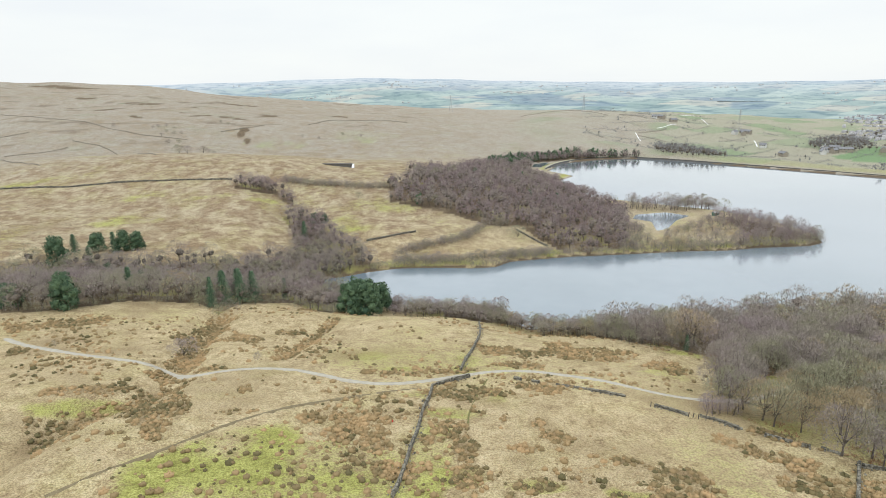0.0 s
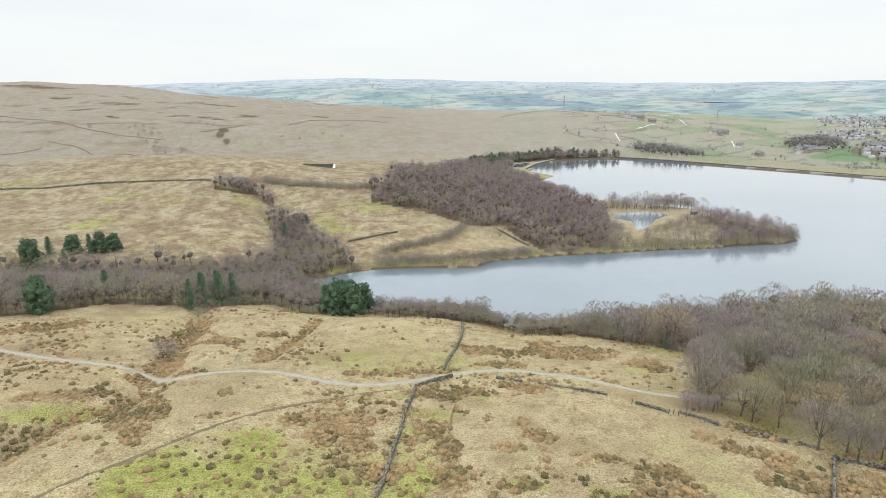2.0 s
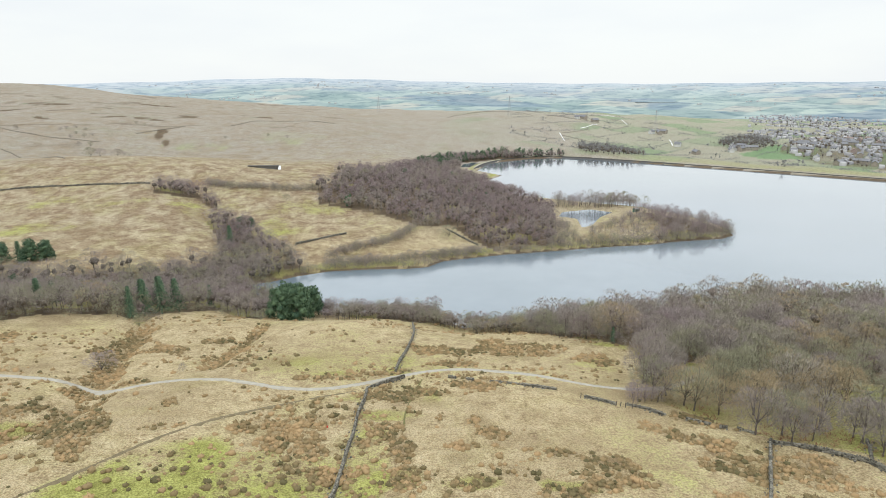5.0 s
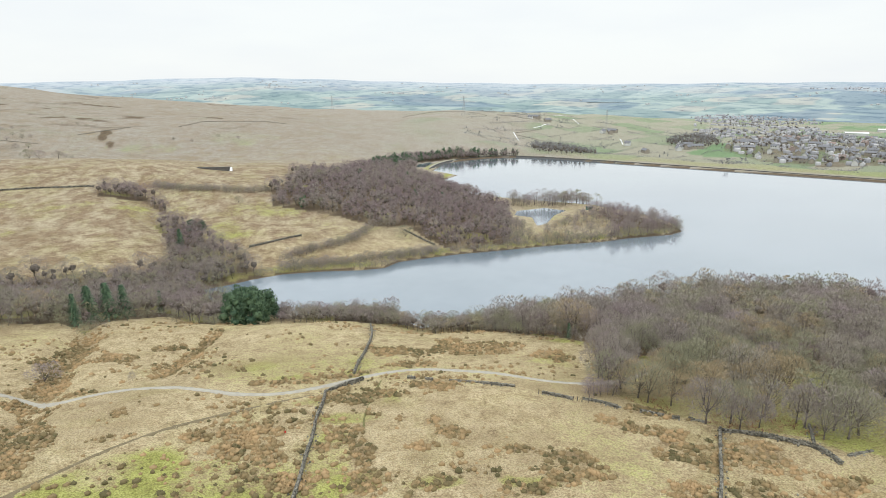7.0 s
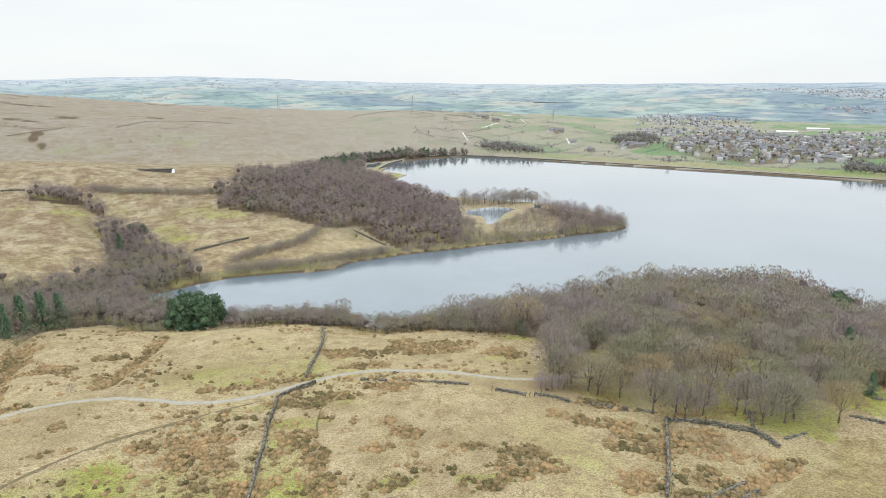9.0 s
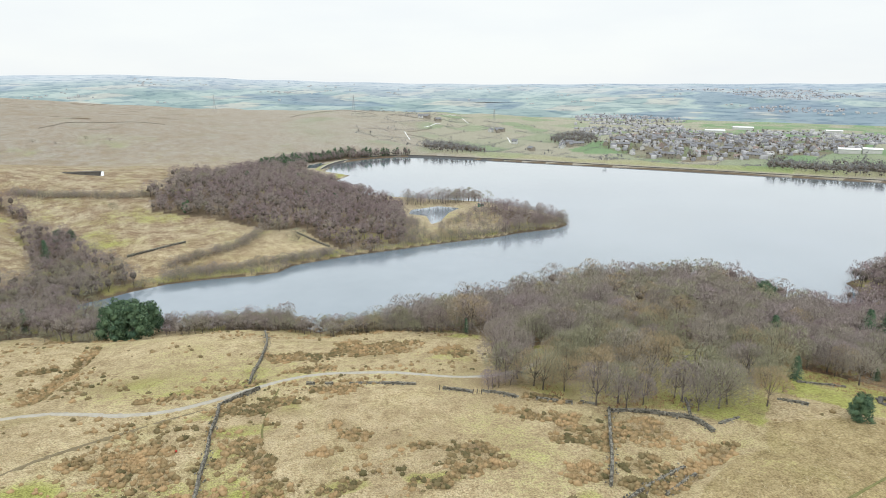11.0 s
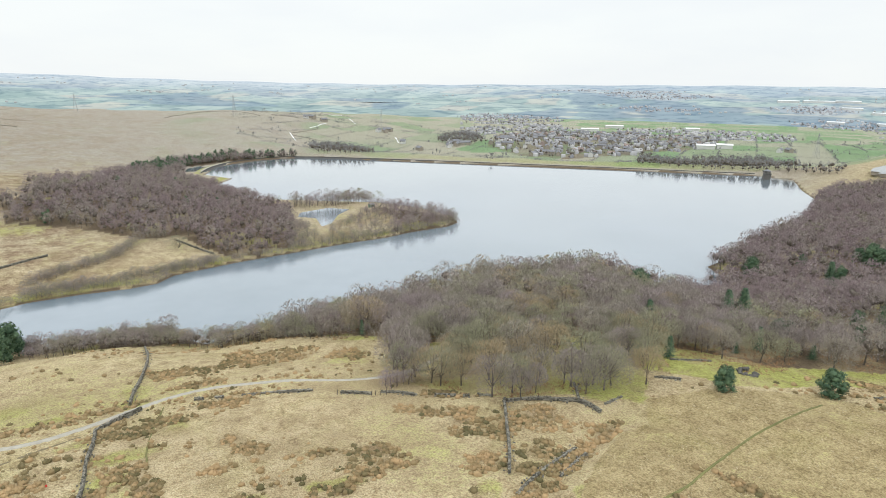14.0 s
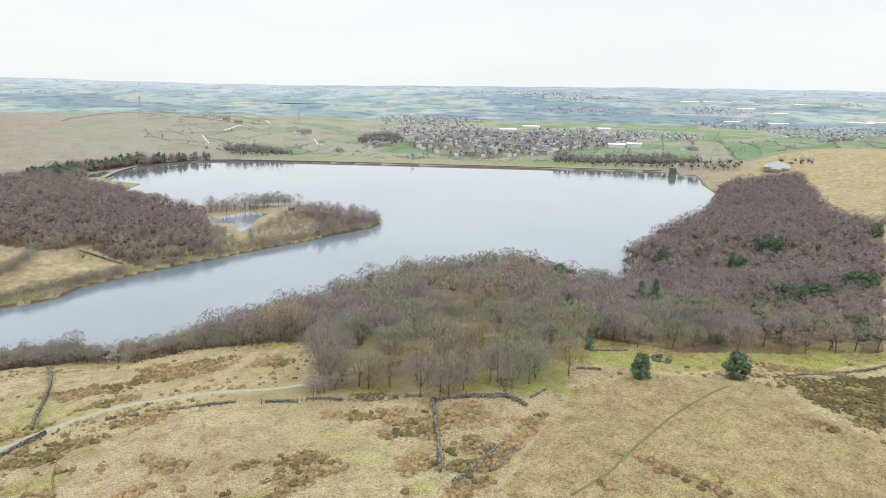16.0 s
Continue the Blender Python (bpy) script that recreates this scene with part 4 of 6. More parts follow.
def planted(name, meshes, x, y, h, w, turn, label, category, group):
    """One tree as a thing: an empty at its foot over trunk and crown."""
    t = new(name)
    t.empty_display_size = 0.5
    t.matrix_basis = pose(x, y, ground_z(x, y), 0, 0, turn)
    for part_name, me in zip(("trunk", "crown"), meshes):
        p = new(part_name, me)
        p.parent = t
        p.scale = (w, w, h)
    return tagged(t, label, category, group)


rng = np.random.default_rng(7)
NEAR_MODELS = [bare_tree(rng, 2000, 0.0042, 10, rng.uniform(0.15, 0.26), rng.uniform(0.42, 0.52), rng.uniform(0.08, 0.18), 0.07, 15) for _ in range(6)]
MID_MODELS = [bare_tree(rng, 560, 0.0066, 3, 0.25, rng.uniform(0.40, 0.5), rng.uniform(0.06, 0.14), 0.065, 9, 0.34) for _ in range(6)]
FAR_MODELS = [bare_tree(rng, 230, 0.0155, 0, 0.3, rng.uniform(0.38, 0.46), 0.06, 0.065, 7, 0.38) for _ in range(6)]
SHRUB_MODELS = [bare_tree(rng, 150, 0.02, 0, 0.12, rng.uniform(0.5, 0.62), 0.0, 0.11, 6) for _ in range(4)]
OPEN_MODELS = [bare_tree(rng, 300, 0.0105, 3, 0.22, rng.uniform(0.40, 0.5), 0.05, 0.075, 8) for _ in range(5)]

# evergreens, each a thing
pine_meshes = [(tree_mesh("pine_trunk", a, BARK), tree_mesh("pine_crown", b, NEEDLES)) for a, b in (pine(rng, 24, 1700) for _ in range(4))]
spruce_meshes = [(tree_mesh("spruce_trunk", a, BARK), tree_mesh("spruce_crown", b, NEEDLES)) for a, b in (spruce(rng) for _ in range(3))]
for k, (x, y, h, w) in enumerate(CONIFERS):
    if x > 170:
        h, w = h + 1.2, w + 0.6
    narrow = w < 0.68 * h
    kind = "spruce" if narrow else "pine_tree"
    planted(kind, (spruce_meshes if narrow else pine_meshes)[k % 3], x, y, h, w * (1.0 if narrow else 1.08), 77 * k,
            "dark green narrow spruce among bare trees" if narrow else "dark green bushy pine with a spreading crown", "tree", "evergreens")


def nearest_things(px, py, high, tint, box):
    """Trees of the open wood edge that can be told apart, each a thing; returns which were taken."""
    x0, x1, y0, y1 = box
    take = np.where((px > x0) & (px < x1) & (py > y0) & (py < y1))[0]
    take = take[np.argsort(np.hypot(px[take], py[take]))][:260]
    return take


near_crowns = {}
near_trunks = [tree_mesh("tree_trunk", m[0], BARK) for m in NEAR_MODELS]


def near_tree(k, x, y, h, w, tint, turn):
    shade = min(5, int(tint * 6))
    if (k, shade) not in near_crowns:
        me = tree_mesh("tree_crown", NEAR_MODELS[k][1], TWIGS)
        at = me.attributes.new("tint", "FLOAT", "POINT")
        at.data.foreach_set("value", np.full(len(me.vertices), (shade + 0.5) / 6, np.float32))
        near_crowns[k, shade] = me
    tone = ("bare tree with fine purple-brown twigs", "bare tree with fine purple-brown twigs", "bare tree with grey-brown twigs",
            "bare tree with grey-brown twigs", "bare tree with olive lichen-covered twigs", "young tree with rusty brown winter leaves")[shade]
    planted("tree", (near_trunks[k], near_crowns[k, shade]), x, y, h, w, turn, tone + " at the wood's edge", "tree", "wood edge trees")


def wood_tint(px, py, base, rng):
    return np.clip(base + 0.2 * lump(px, py, 26, 71) + rng.normal(0, 0.2, len(px)), 0.02, 0.92)


def edge_far(px, py):
    return line_gap(px, py, SHORE, True) < 22


# the near wood, thinner along its lower edge, with a clearing
px, py = scattered(WOOD_NEAR, 5.8, rng)
r_ = np.hypot(px, py)
edge = line_gap(px, py, WOOD_NEAR[:18])
thin = np.where((edge < 24) & (px > 60), 0.78, 1.0)
thin = np.where(inside(px, py, EAST_LAWN), 0.08, thin)
thin = np.where((np.hypot(px - 284, py - 190) < 13) | (np.hypot(px - 128, py - 128) < 8), 0.08, thin)
thin = np.where(np.hypot((px - 154) / 1.0, py - 157) < 13, 0.06, thin)
ok = rng.uniform(size=len(px)) < thin
for cx, cy, h, w in CONIFERS:
    ok &= (np.hypot(px - cx, py - cy) > 0.5 * w + 2) & (np.hypot(px - cx * 0.96, py - cy * 0.96) > 0.5 * w + 3)
px, py, r_ = px[ok], py[ok], r_[ok]
high = np.clip(rng.normal(10.2, 2.0, len(px)), 5, 15) * np.where(px < 62, 0.62, np.where(edge_far(px, py), 1.12, 1.0))
tint = wood_tint(px, py, np.where(px > 250, 0.12, np.where(px < 60, 0.55, np.where(np.hypot(px, py) < 190, 0.68, 0.56))), rng)
take = nearest_things(px, py, high, tint, (40, 200, 60, 240))
for i in take:
    near_tree(int(rng.integers(0, 6)), px[i], py[i], high[i], high[i] * rng.uniform(1.0, 1.3), tint[i], rng.uniform(0, 360))
rest = np.setdiff1d(np.arange(len(px)), take)
for name, lo, hi, models in (("near_woodland", 0, 330, MID_MODELS), ("shore_woodland", 330, 1e9, FAR_MODELS)):
    i = rest[(r_[rest] >= lo) & (r_[rest] < hi)]
    forest(name, px[i], py[i], high[i], tint[i], models, rng, "bare grey-brown winter trees crowding the reservoir bank")

for name, ring, gap, tall, base, models in (("valley_woodland", WOOD_VALLEY, 5.6, 10.5, 0.5, MID_MODELS), ("hillside_woodland", WOOD_STRIP, 6.0, 9.5, 0.3, MID_MODELS),
                                            ("clump_woodland", WOOD_CLUMP, 5.4, 10, 0.16, MID_MODELS), ("north_woodland", WOOD_NORTH, 6.2, 9.6, 0.2, FAR_MODELS),
                                            ("point_woodland", WOOD_POINT, 4.8, 8.5, 0.2, OPEN_MODELS)):
    px, py = scattered(ring, gap, rng)
    high = np.clip(rng.normal(tall, tall * 0.2, len(px)), 4, 15)
    forest(name, px, py, high, wood_tint(px, py, base, rng), models, rng, "bare purple-brown winter woodland")


# small groves and scrub: outline, spacing, height, tint
GROVES = [([(76, 152), (87, 155), (91, 162), (84, 166)], 3.2, 7.0, 0.04), ([(64, 135), (75, 136), (78, 144), (68, 143)], 3.0, 5.0, 0.12),
          ([(2, 284), (25, 278), (70, 261), (92, 233), (90, 190), (67, 208), (39, 261), (12, 253)], 3.6, 4.8, 0.66), ([(-24, 257), (14, 258), (18, 286), (-27, 291)], 4.2, 6.6, 0.4), ([(8, 254), (46, 252), (48, 262), (10, 290)], 3.8, 5.4, 0.5),
          ([(158, 508), (241, 500), (249, 519), (161, 517)], 5.0, 10.5, 0.45), ([(122, 386), (190, 388), (192, 393), (159, 397), (123, 392)], 3.6, 4.6, 0.62),
          ([(113, 383), (137, 389), (145, 414), (142, 454)], 4.6, 6.0, 0.45), ([(140, 393), (215, 398), (214, 470), (168, 432)], 4.6, 4.4, 0.5), ([(16, 262), (40, 246), (46, 258), (26, 276), (18, 280)], 4.0, 6.0, 0.5),
          ([(40, 234), (62, 228), (66, 250), (44, 262)], 4.0, 6.6, 0.6)]
for ring, gap, tall, base in GROVES:
    px, py = scattered(ring, 0.72 * gap, rng, 0.72, shore=0.5)
    forest("scrub_grove", px, py, np.clip(rng.normal(tall, tall * 0.2, len(px)), 2, 14), wood_tint(px, py, base, rng), MID_MODELS if tall > 5.2 and ring[0][1] < 300 else OPEN_MODELS, rng,
           "close grove of bare young trees and scrub")

# lone bushes: place, height, width
SHRUBS = [(-85.9, 184.2, 6.6, 9.8), (-57.2, 170.8, 3.0, 2.6), (-125.0, 180.2, 2.6, 2.2), (-67.3, 481.4, 5.5, 7.4), (-17.2, 475.8, 3.6, 3.6), (30.9, 422.9, 6.5, 9.7),
          (40.8, 421.4, 8.9, 12.1), (50.9, 404.3, 8.6, 15.0), (-399.4, 878.2, 5.4, 7.2), (-375.7, 844.8, 6.0, 8.6), (-385.6, 889.0, 6.3, 8.1), (-361.8, 846.4, 6.9, 7.7),
          (-427.6, 914.7, 4.7, 5.6), (-478.5, 904.3, 4.8, 8.6), (-21.6, 356.4, 4.9, 8.3), (-42.6, 351.9, 3.4, 5.5)]
MOOR_SHRUBS = [(-423, 923), (-413, 928), (-397, 920), (-402, 902), (-378, 895), (-484, 913), (-349, 979), (-334, 969), (-309, 814), (-300, 806), (-318, 822), (-150, 930), (-120, 915), (-180, 900), (-205, 905)]
SHRUBS += [(x, y, 4.6, 7.0) for x, y in MOOR_SHRUBS]
SHRUBS += [(157.3, 391.7, 5.7, 9.7), (126.0, 388.2, 4.7, 10.2), (153.9, 403.8, 5.0, 8.3), (201.6, 397.5, 5.1, 8.5), (371.4, 233.3, 5.9, 6.7), (342.3, 227.8, 7.1, 7.9),
           (400.0, 242.6, 6.3, 8.0), (453.1, 258.3, 5.9, 6.9), (489.6, 264.2, 5.3, 6.3), (28.6, 284.0, 9.1, 9.1), (10.5, 281.0, 7.5, 6.6), (44.4, 262.0, 7.5, 7.5), (-267, 620, 9.8, 13.0),
           (-259, 622, 8.8, 12.0), (-250, 640, 7.8, 12.0)]
bush_meshes = []
for k, m in enumerate(SHRUB_MODELS):
    dense = bare_tree(rng, 900, 0.006, 7, 0.1, 0.5, 0.0, 0.09, 10)
    crown = tree_mesh("bush_twigs", dense[1], TWIGS)
    crown.attributes.new("tint", "FLOAT", "POINT").data.foreach_set("value", np.full(len(crown.vertices), (0.3, 0.5, 0.62, 0.7)[k], np.float32))
    bush_meshes.append((tree_mesh("bush_stems", dense[0], BARK), crown))
for k, (x, y, h, w) in enumerate(SHRUBS):
    planted("bush", bush_meshes[k % 4], x, y, h, w, 61 * k, "rounded leafless grey-olive bush on open ground", "bush", "lone bushes")


def along(line, gap, rng, stray=0.8):
    out = []
    for (ax, ay), (bx, by) in zip(line[:-1], line[1:]):
        n = max(1, int(math.hypot(bx - ax, by - ay) / gap))
        out += [(ax + (bx - ax) * (k + rng.uniform(0, 1)) / n + rng.normal(0, stray), ay + (by - ay) * (k + rng.uniform(0, 1)) / n + rng.normal(0, stray)) for k in range(n)]
    return np.array(out)


# scrub closing the foot of the valley wood
px, py = np.concatenate([along(WOOD_VALLEY[:11], 2.4, rng, 2.0) + np.array([0, 2.0]), along(WOOD_VALLEY[13:], 4.0, rng, 2.0)]).T
forest("valley_scrub", px, py, rng.uniform(2.5, 5.5, len(px)), rng.uniform(0.45, 0.9, len(px)), SHRUB_MODELS, rng, "olive-grey bare scrub along the valley wood")


# ---- track, walls, tussocks ----
def eased(line, step):
    """The line rounded off and cut into even steps."""
    p = np.array(line, float)
    for _ in range(2):
        q = np.empty((2 * len(p) - 2, 2))
        q[0::2], q[1::2] = 0.75 * p[:-1] + 0.25 * p[1:], 0.25 * p[:-1] + 0.75 * p[1:]
        p = np.concatenate([p[:1], q, p[-1:]])
    d = np.concatenate([[0], np.cumsum(np.hypot(*np.diff(p, axis=0).T))])
    s = np.linspace(0, d[-1], max(2, int(d[-1] / step) + 1))
    return np.stack([np.interp(s, d, p[:, 0]), np.interp(s, d, p[:, 1])], 1)


def normals(p):
    t = np.gradient(p, axis=0)
    t /= np.linalg.norm(t, axis=1)[:, None] + 1e-9
    return np.stack([-t[:, 1], t[:, 0]], 1)


def ribbon(name, line, half, lift, material, rng, label, ragged=0.18):
    p = eased(line, 0.9)
    n = normals(p)
    cols = []
    for k in (-1, -0.55, 0, 0.55, 1):
        w = k * half * (1 + (ragged * rng.normal(size=len(p)) if abs(k) == 1 else 0))
        q = p + n * np.reshape(w, (-1, 1)) if np.ndim(w) else p + n * w
        z = height(q[:, 0], q[:, 1]) + lift * (1.0 if abs(k) < 1 else 0.2) - (0.04 if abs(k) == 0.55 else 0)
        cols.append(np.stack([q[:, 0], q[:, 1], z + (0.06 if abs(k) < 1 else -0.12)], 1))
    v = np.stack(cols, 1).reshape(-1, 3)
    return tagged(link_mesh(name, v, grid_faces(len(p), 5)[:, ::-1], material, smooth_=True), label, "track", kind="structure")


ribbon("track", TRACK, 1.3, 0.16, GRAVEL, rng, "pale gravel moorland track with worn edges")
ribbon("grass_lane", LANE, 0.75, 0.03, EARTH, rng, "rutted brown earth path over the moor", 0.45)
ribbon("trod", TROD, 0.3, 0.18, TROD_TURF, rng, "narrow green trod through pale grass")
ribbon("wood_track", [(69.8, 147.9), (80, 151), (90, 155.8), (98.6, 161.4), (107.3, 163), (113, 160), (120.9, 154.9), (127.3, 144.4), (135, 135.6)], 0.85, 0.3, GRAVEL, rng, "gravel track winding between the trees")
ribbon("sheep_trod", TROD2, 0.2, 0.2, TROD_TURF, rng, "narrow green trod beside the wall")
for line in SNOW:
    ribbon("snow_drift", line, 0.75, 0.5, FOAM, rng, "thin white drift of old snow along a wall", 0.4)
ribbon("shore_path", [(420.5, 245.5), (398, 226), (404, 200), (423.5, 177.5), (437, 155)], 1.6, 0.3, GRAVEL, rng, "pale gravel path above the shore")

BOX = np.array([(-1, -1, -1), (1, -1, -1), (1, 1, -1), (-1, 1, -1), (-1, -1, 1), (1, -1, 1), (1, 1, 1), (-1, 1, 1)], float) * 0.5
BOX_FACES = np.array([(0, 3, 2, 1), (4, 5, 6, 7), (0, 1, 5, 4), (1, 2, 6, 5), (2, 3, 7, 6), (3, 0, 4, 7)])


def stones(places, sizes, turns, rng):
    """Rough blocks: corners jittered so that no two are alike."""
    n = len(places)
    v = BOX[None] * (1 + rng.uniform(-0.28, 0.1, (n, 8, 3))) * sizes[:, None, :]
    c, s = np.cos(turns)[:, None], np.sin(turns)[:, None]
    x, y = v[:, :, 0] * c - v[:, :, 1] * s, v[:, :, 0] * s + v[:, :, 1] * c
    v = np.stack([x, y, v[:, :, 2]], 2) + places[:, None, :]
    return v.reshape(-1, 3), (BOX_FACES[None] + 8 * np.arange(n)[:, None, None]).reshape(-1, 4)


def stone_wall(line, tall, rng, label, gaps=0.0, thick=0.62, block=0.5, courses=3, material=None):
    """A dry stone wall of uneven courses with a row of upright cope stones, tumbled in places."""
    p = eased(line, block)
    n = normals(p)
    turn = np.arctan2(-n[:, 0], n[:, 1])
    z = height(p[:, 0], p[:, 1])
    ruin = np.clip(tall * (1 - gaps * (0.5 + 0.5 * lump(np.arange(len(p)) * block, np.zeros(len(p)), 5.0, int(abs(line[0][0])) % 50))), 0.2, tall)
    places, sizes, turns = [], [], []
    for c in range(courses + 1):
        h = tall / courses
        ok = ruin > c * h * 0.9
        for side in (-1, 1):
            q = p[ok] + n[ok] * side * thick * (0.27 - 0.03 * c) + rng.normal(0, 0.03, (ok.sum(), 2))
            top = c == courses
            places.append(np.column_stack([q, z[ok] + (c + 0.42) * h + rng.normal(0, 0.03, ok.sum())]))
            sizes.append(np.column_stack([rng.uniform(0.75, 1.25, ok.sum()) * block * (0.6 if top else 1), rng.uniform(0.8, 1.2, ok.sum()) * thick * 0.55, h * rng.uniform(0.9, 1.3, ok.sum())]))
            turns.append(turn[ok] + rng.normal(0, 0.12, ok.sum()))
    # fallen stones at the foot
    m = int(len(p) * (0.25 + gaps))
    i = rng.integers(0, len(p), m)
    q = p[i] + n[i] * (rng.choice([-1, 1], m) * rng.uniform(0.5, 1.3, m))[:, None]
    places.append(np.column_stack([q, height(q[:, 0], q[:, 1]) + 0.08]))
    sizes.append(rng.uniform(0.2, 0.45, (m, 3)))
    turns.append(rng.uniform(0, 6, m))
    wall = tagged(new("dry_stone_wall"), label, "wall", "field walls")
    cope = slice(2 * courses, 2 * courses + 2)
    for name, some in (("courses", slice(0, 2 * courses)), ("cope", cope), ("fallen_stones", slice(2 * courses + 2, None))):
        if sum(len(q) for q in places[some]):
            v, f = stones(np.concatenate(places[some]), np.concatenate(sizes[some]), np.concatenate(turns[some]), rng)
            link_mesh(name, v, f, material or STONE, wall)
    return wall


for line in WALLS:
    stone_wall(line, 0.85, rng, "grey dry stone field wall with upright cope stones", 0.15)
for line in BROKEN_WALLS:
    stone_wall(line, 0.72, rng, "tumbled length of broken dry stone wall", 0.55)
for line in LOW_WALLS:
    stone_wall(line, 0.5, rng, "low mossy dry stone wall, partly fallen", 0.4)
for k, line in enumerate(FAR_WALLS):
    if k < 3:
        stone_wall(line, 1.2, rng, "grey dry stone wall along a hillside field", 0.35, 0.7, 0.9, 3)
    else:
        stone_wall(line, 0.85, rng, "distant dark dry stone wall over open moor", 0.45, 0.6, 1.3, 2, STONE_WALL)

px, py = np.concatenate([along(line, 0.62, rng, 1.5) for line in HEDGES] + [along(SHORE[2:17], 1.5, rng, 1.4) + np.array([0.0, 3.0])]).T
forest("hedge_scrub", px, py, rng.uniform(2.8, 6.0, len(px)), rng.uniform(0.36, 0.72, len(px)), SHRUB_MODELS, rng, "straggling grey-olive bare scrub along old hedges")


def spiky(rng, blades, lean):
    """A tuft one metre high and wide."""
    a = rng.uniform(0, 6.283, blades)
    d = np.stack([np.cos(a), np.sin(a), np.zeros(blades)], 1)
    n = np.stack([-d[:, 1], d[:, 0], np.zeros(blades)], 1)
    foot = d * rng.uniform(0.02, 0.3, blades)[:, None]
    tip = foot + d * (lean * rng.uniform(0.4, 1, blades))[:, None] + np.stack([np.zeros(blades), np.zeros(blades), rng.uniform(0.6, 1, blades)], 1)
    v = np.stack([foot - n * 0.08, foot + n * 0.08, tip], 1)
    return v.reshape(-1, 3), np.arange(blades * 3).reshape(-1, 3)


def tufts(name, px, py, high, wide, models, material, rng, label):
    pz = height(px, py)
    pick, allv, allf, off = rng.integers(0, len(models), len(px)), [], [], 0
    for k, (v, f) in enumerate(models):
        i = np.where(pick == k)[0]
        co = np.stack([v[None, :, 0] * wide[i, None] + px[i, None], v[None, :, 1] * wide[i, None] + py[i, None], v[None, :, 2] * high[i, None] + pz[i, None] - 0.02], 2)
        allv.append(co.reshape(-1, 3))
        allf.append((f[None] + (np.arange(len(i)) * len(v))[:, None, None]).reshape(-1, 3) + off)
        off += len(i) * len(v)
    ob = link_mesh(name, np.concatenate(allv), np.concatenate(allf), material, smooth_=True)
    hue = np.clip(0.5 + 0.35 * lump(px, py, 9, 83) + rng.normal(0, 0.22, len(px)) - 0.4 * inside(px, py, RUSH_FIELD), 0, 1)
    hue = np.concatenate([np.repeat(hue[pick == k], len(m[0])) for k, m in enumerate(models)])
    ob.data.attributes.new("tint", "FLOAT", "POINT").data.foreach_set("value", hue.astype(np.float32))
    return tagged(ob, label, "grass", kind="stuff")


def near_spots(n, rng, far=265):
    a, r = np.radians(rng.uniform(-38, 80, n)), np.sqrt(rng.uniform(70 ** 2, far ** 2, n))
    px, py = r * np.sin(a), r * np.cos(a)
    ok = (shore_gap(px, py) > 4) & (line_gap(px, py, TRACK) > 2.0) & ~inside(px, py, WOOD_NEAR) & ~inside(px, py, WOOD_VALLEY)
    return px[ok], py[ok]


def hummock(rng, blades):
    """A rounded tussock one metre wide and high: blades arching out from a crown."""
    u = unit(np.stack([rng.normal(size=blades), rng.normal(size=blades), np.abs(rng.normal(size=blades)) * 0.9 + 0.12], 1))
    side = unit(np.cross(u, rng.normal(size=(blades, 3))))
    tip = u * np.array([0.60, 0.60, 1.0]) * rng.uniform(0.85, 1.15, blades)[:, None]
    foot = u * np.array([0.3, 0.3, 0.5])
    v = np.stack([foot - side * 0.1, foot + side * 0.1, tip], 1).reshape(-1, 3)
    crown = ICO * rng.uniform(0.8, 1.2, (12, 1)) * np.array([0.46, 0.46, 0.62]) + np.array([0, 0, 0.12])
    return np.concatenate([v, crown]), np.concatenate([np.arange(blades * 3).reshape(-1, 3), ICO_FACES + len(v)])


HUMMOCKS = [hummock(rng, 15) for _ in range(6)]
px, py = near_spots(60000, rng)
patch = patches(px, py, RUSHES)
for half, deep, line in GULLIES[:4]:
    patch = np.maximum(patch, 0.8 * (1 - smooth(0.3, 1.2, line_gap(px, py, line) / half)))
patch = np.maximum(patch, 0.75 * inside(px, py, RUSH_FIELD))
ok = patch * 0.8 + 0.30 * lump(px, py, 5, 81) + 0.22 * lump(px, py, 2.2, 84) > 0.40
px, py = px[ok][:8500], py[ok][:8500]
size = rng.uniform(0.1, 1.0, len(px)) ** 1.5
tufts("rush_tussocks", px, py, 0.5 + 0.45 * size, 0.8 + 1.2 * size, HUMMOCKS, RUSH, rng, "brown and dark green rush tussocks")
px, py = scattered([(-70, 78), (-62, 100), (-40, 130), (-8, 135), (8, 150), (8, 80)], 2.4, rng)
ok = inside(px, py, MEADOW) & (0.5 * lump(px, py, 8, 85) + 0.35 * lump(px, py, 3.3, 89) + 0.3 * rng.normal(size=len(px)) > -0.05)
qx, qy = near_spots(17000, rng)
keep = (lump(qx, qy, 24, 87) + 0.4 * lump(qx, qy, 7, 90) + 0.35 * rng.normal(size=len(qx)) > 0.42) & ~inside(qx, qy, HAYFIELD)
px, py = np.concatenate([px[ok], qx[keep]]), np.concatenate([py[ok], qy[keep]])
size = rng.uniform(0.05, 1.0, len(px)) ** 2.2
tufts("single_tussocks", px, py, 0.45 + 0.6 * size, 0.75 + 1.5 * size, HUMMOCKS, RUSH, rng, "single rounded brown rush tussocks dotted over the pasture")
px, py = near_spots(24000, rng)
cov = ground_cover(px, py)
ok = (cov[:, 0] < 0.5) & (cov[:, 1] < 0.6)
px, py = px[ok], py[ok]
tufts("moor_grass_tufts", px, py, rng.uniform(0.12, 0.26, len(px)), rng.uniform(0.4, 0.9, len(px)), [spiky(rng, 5, 0.8) for _ in range(4)], DRYGRASS, rng, "bleached straw-coloured moor grass tufts")

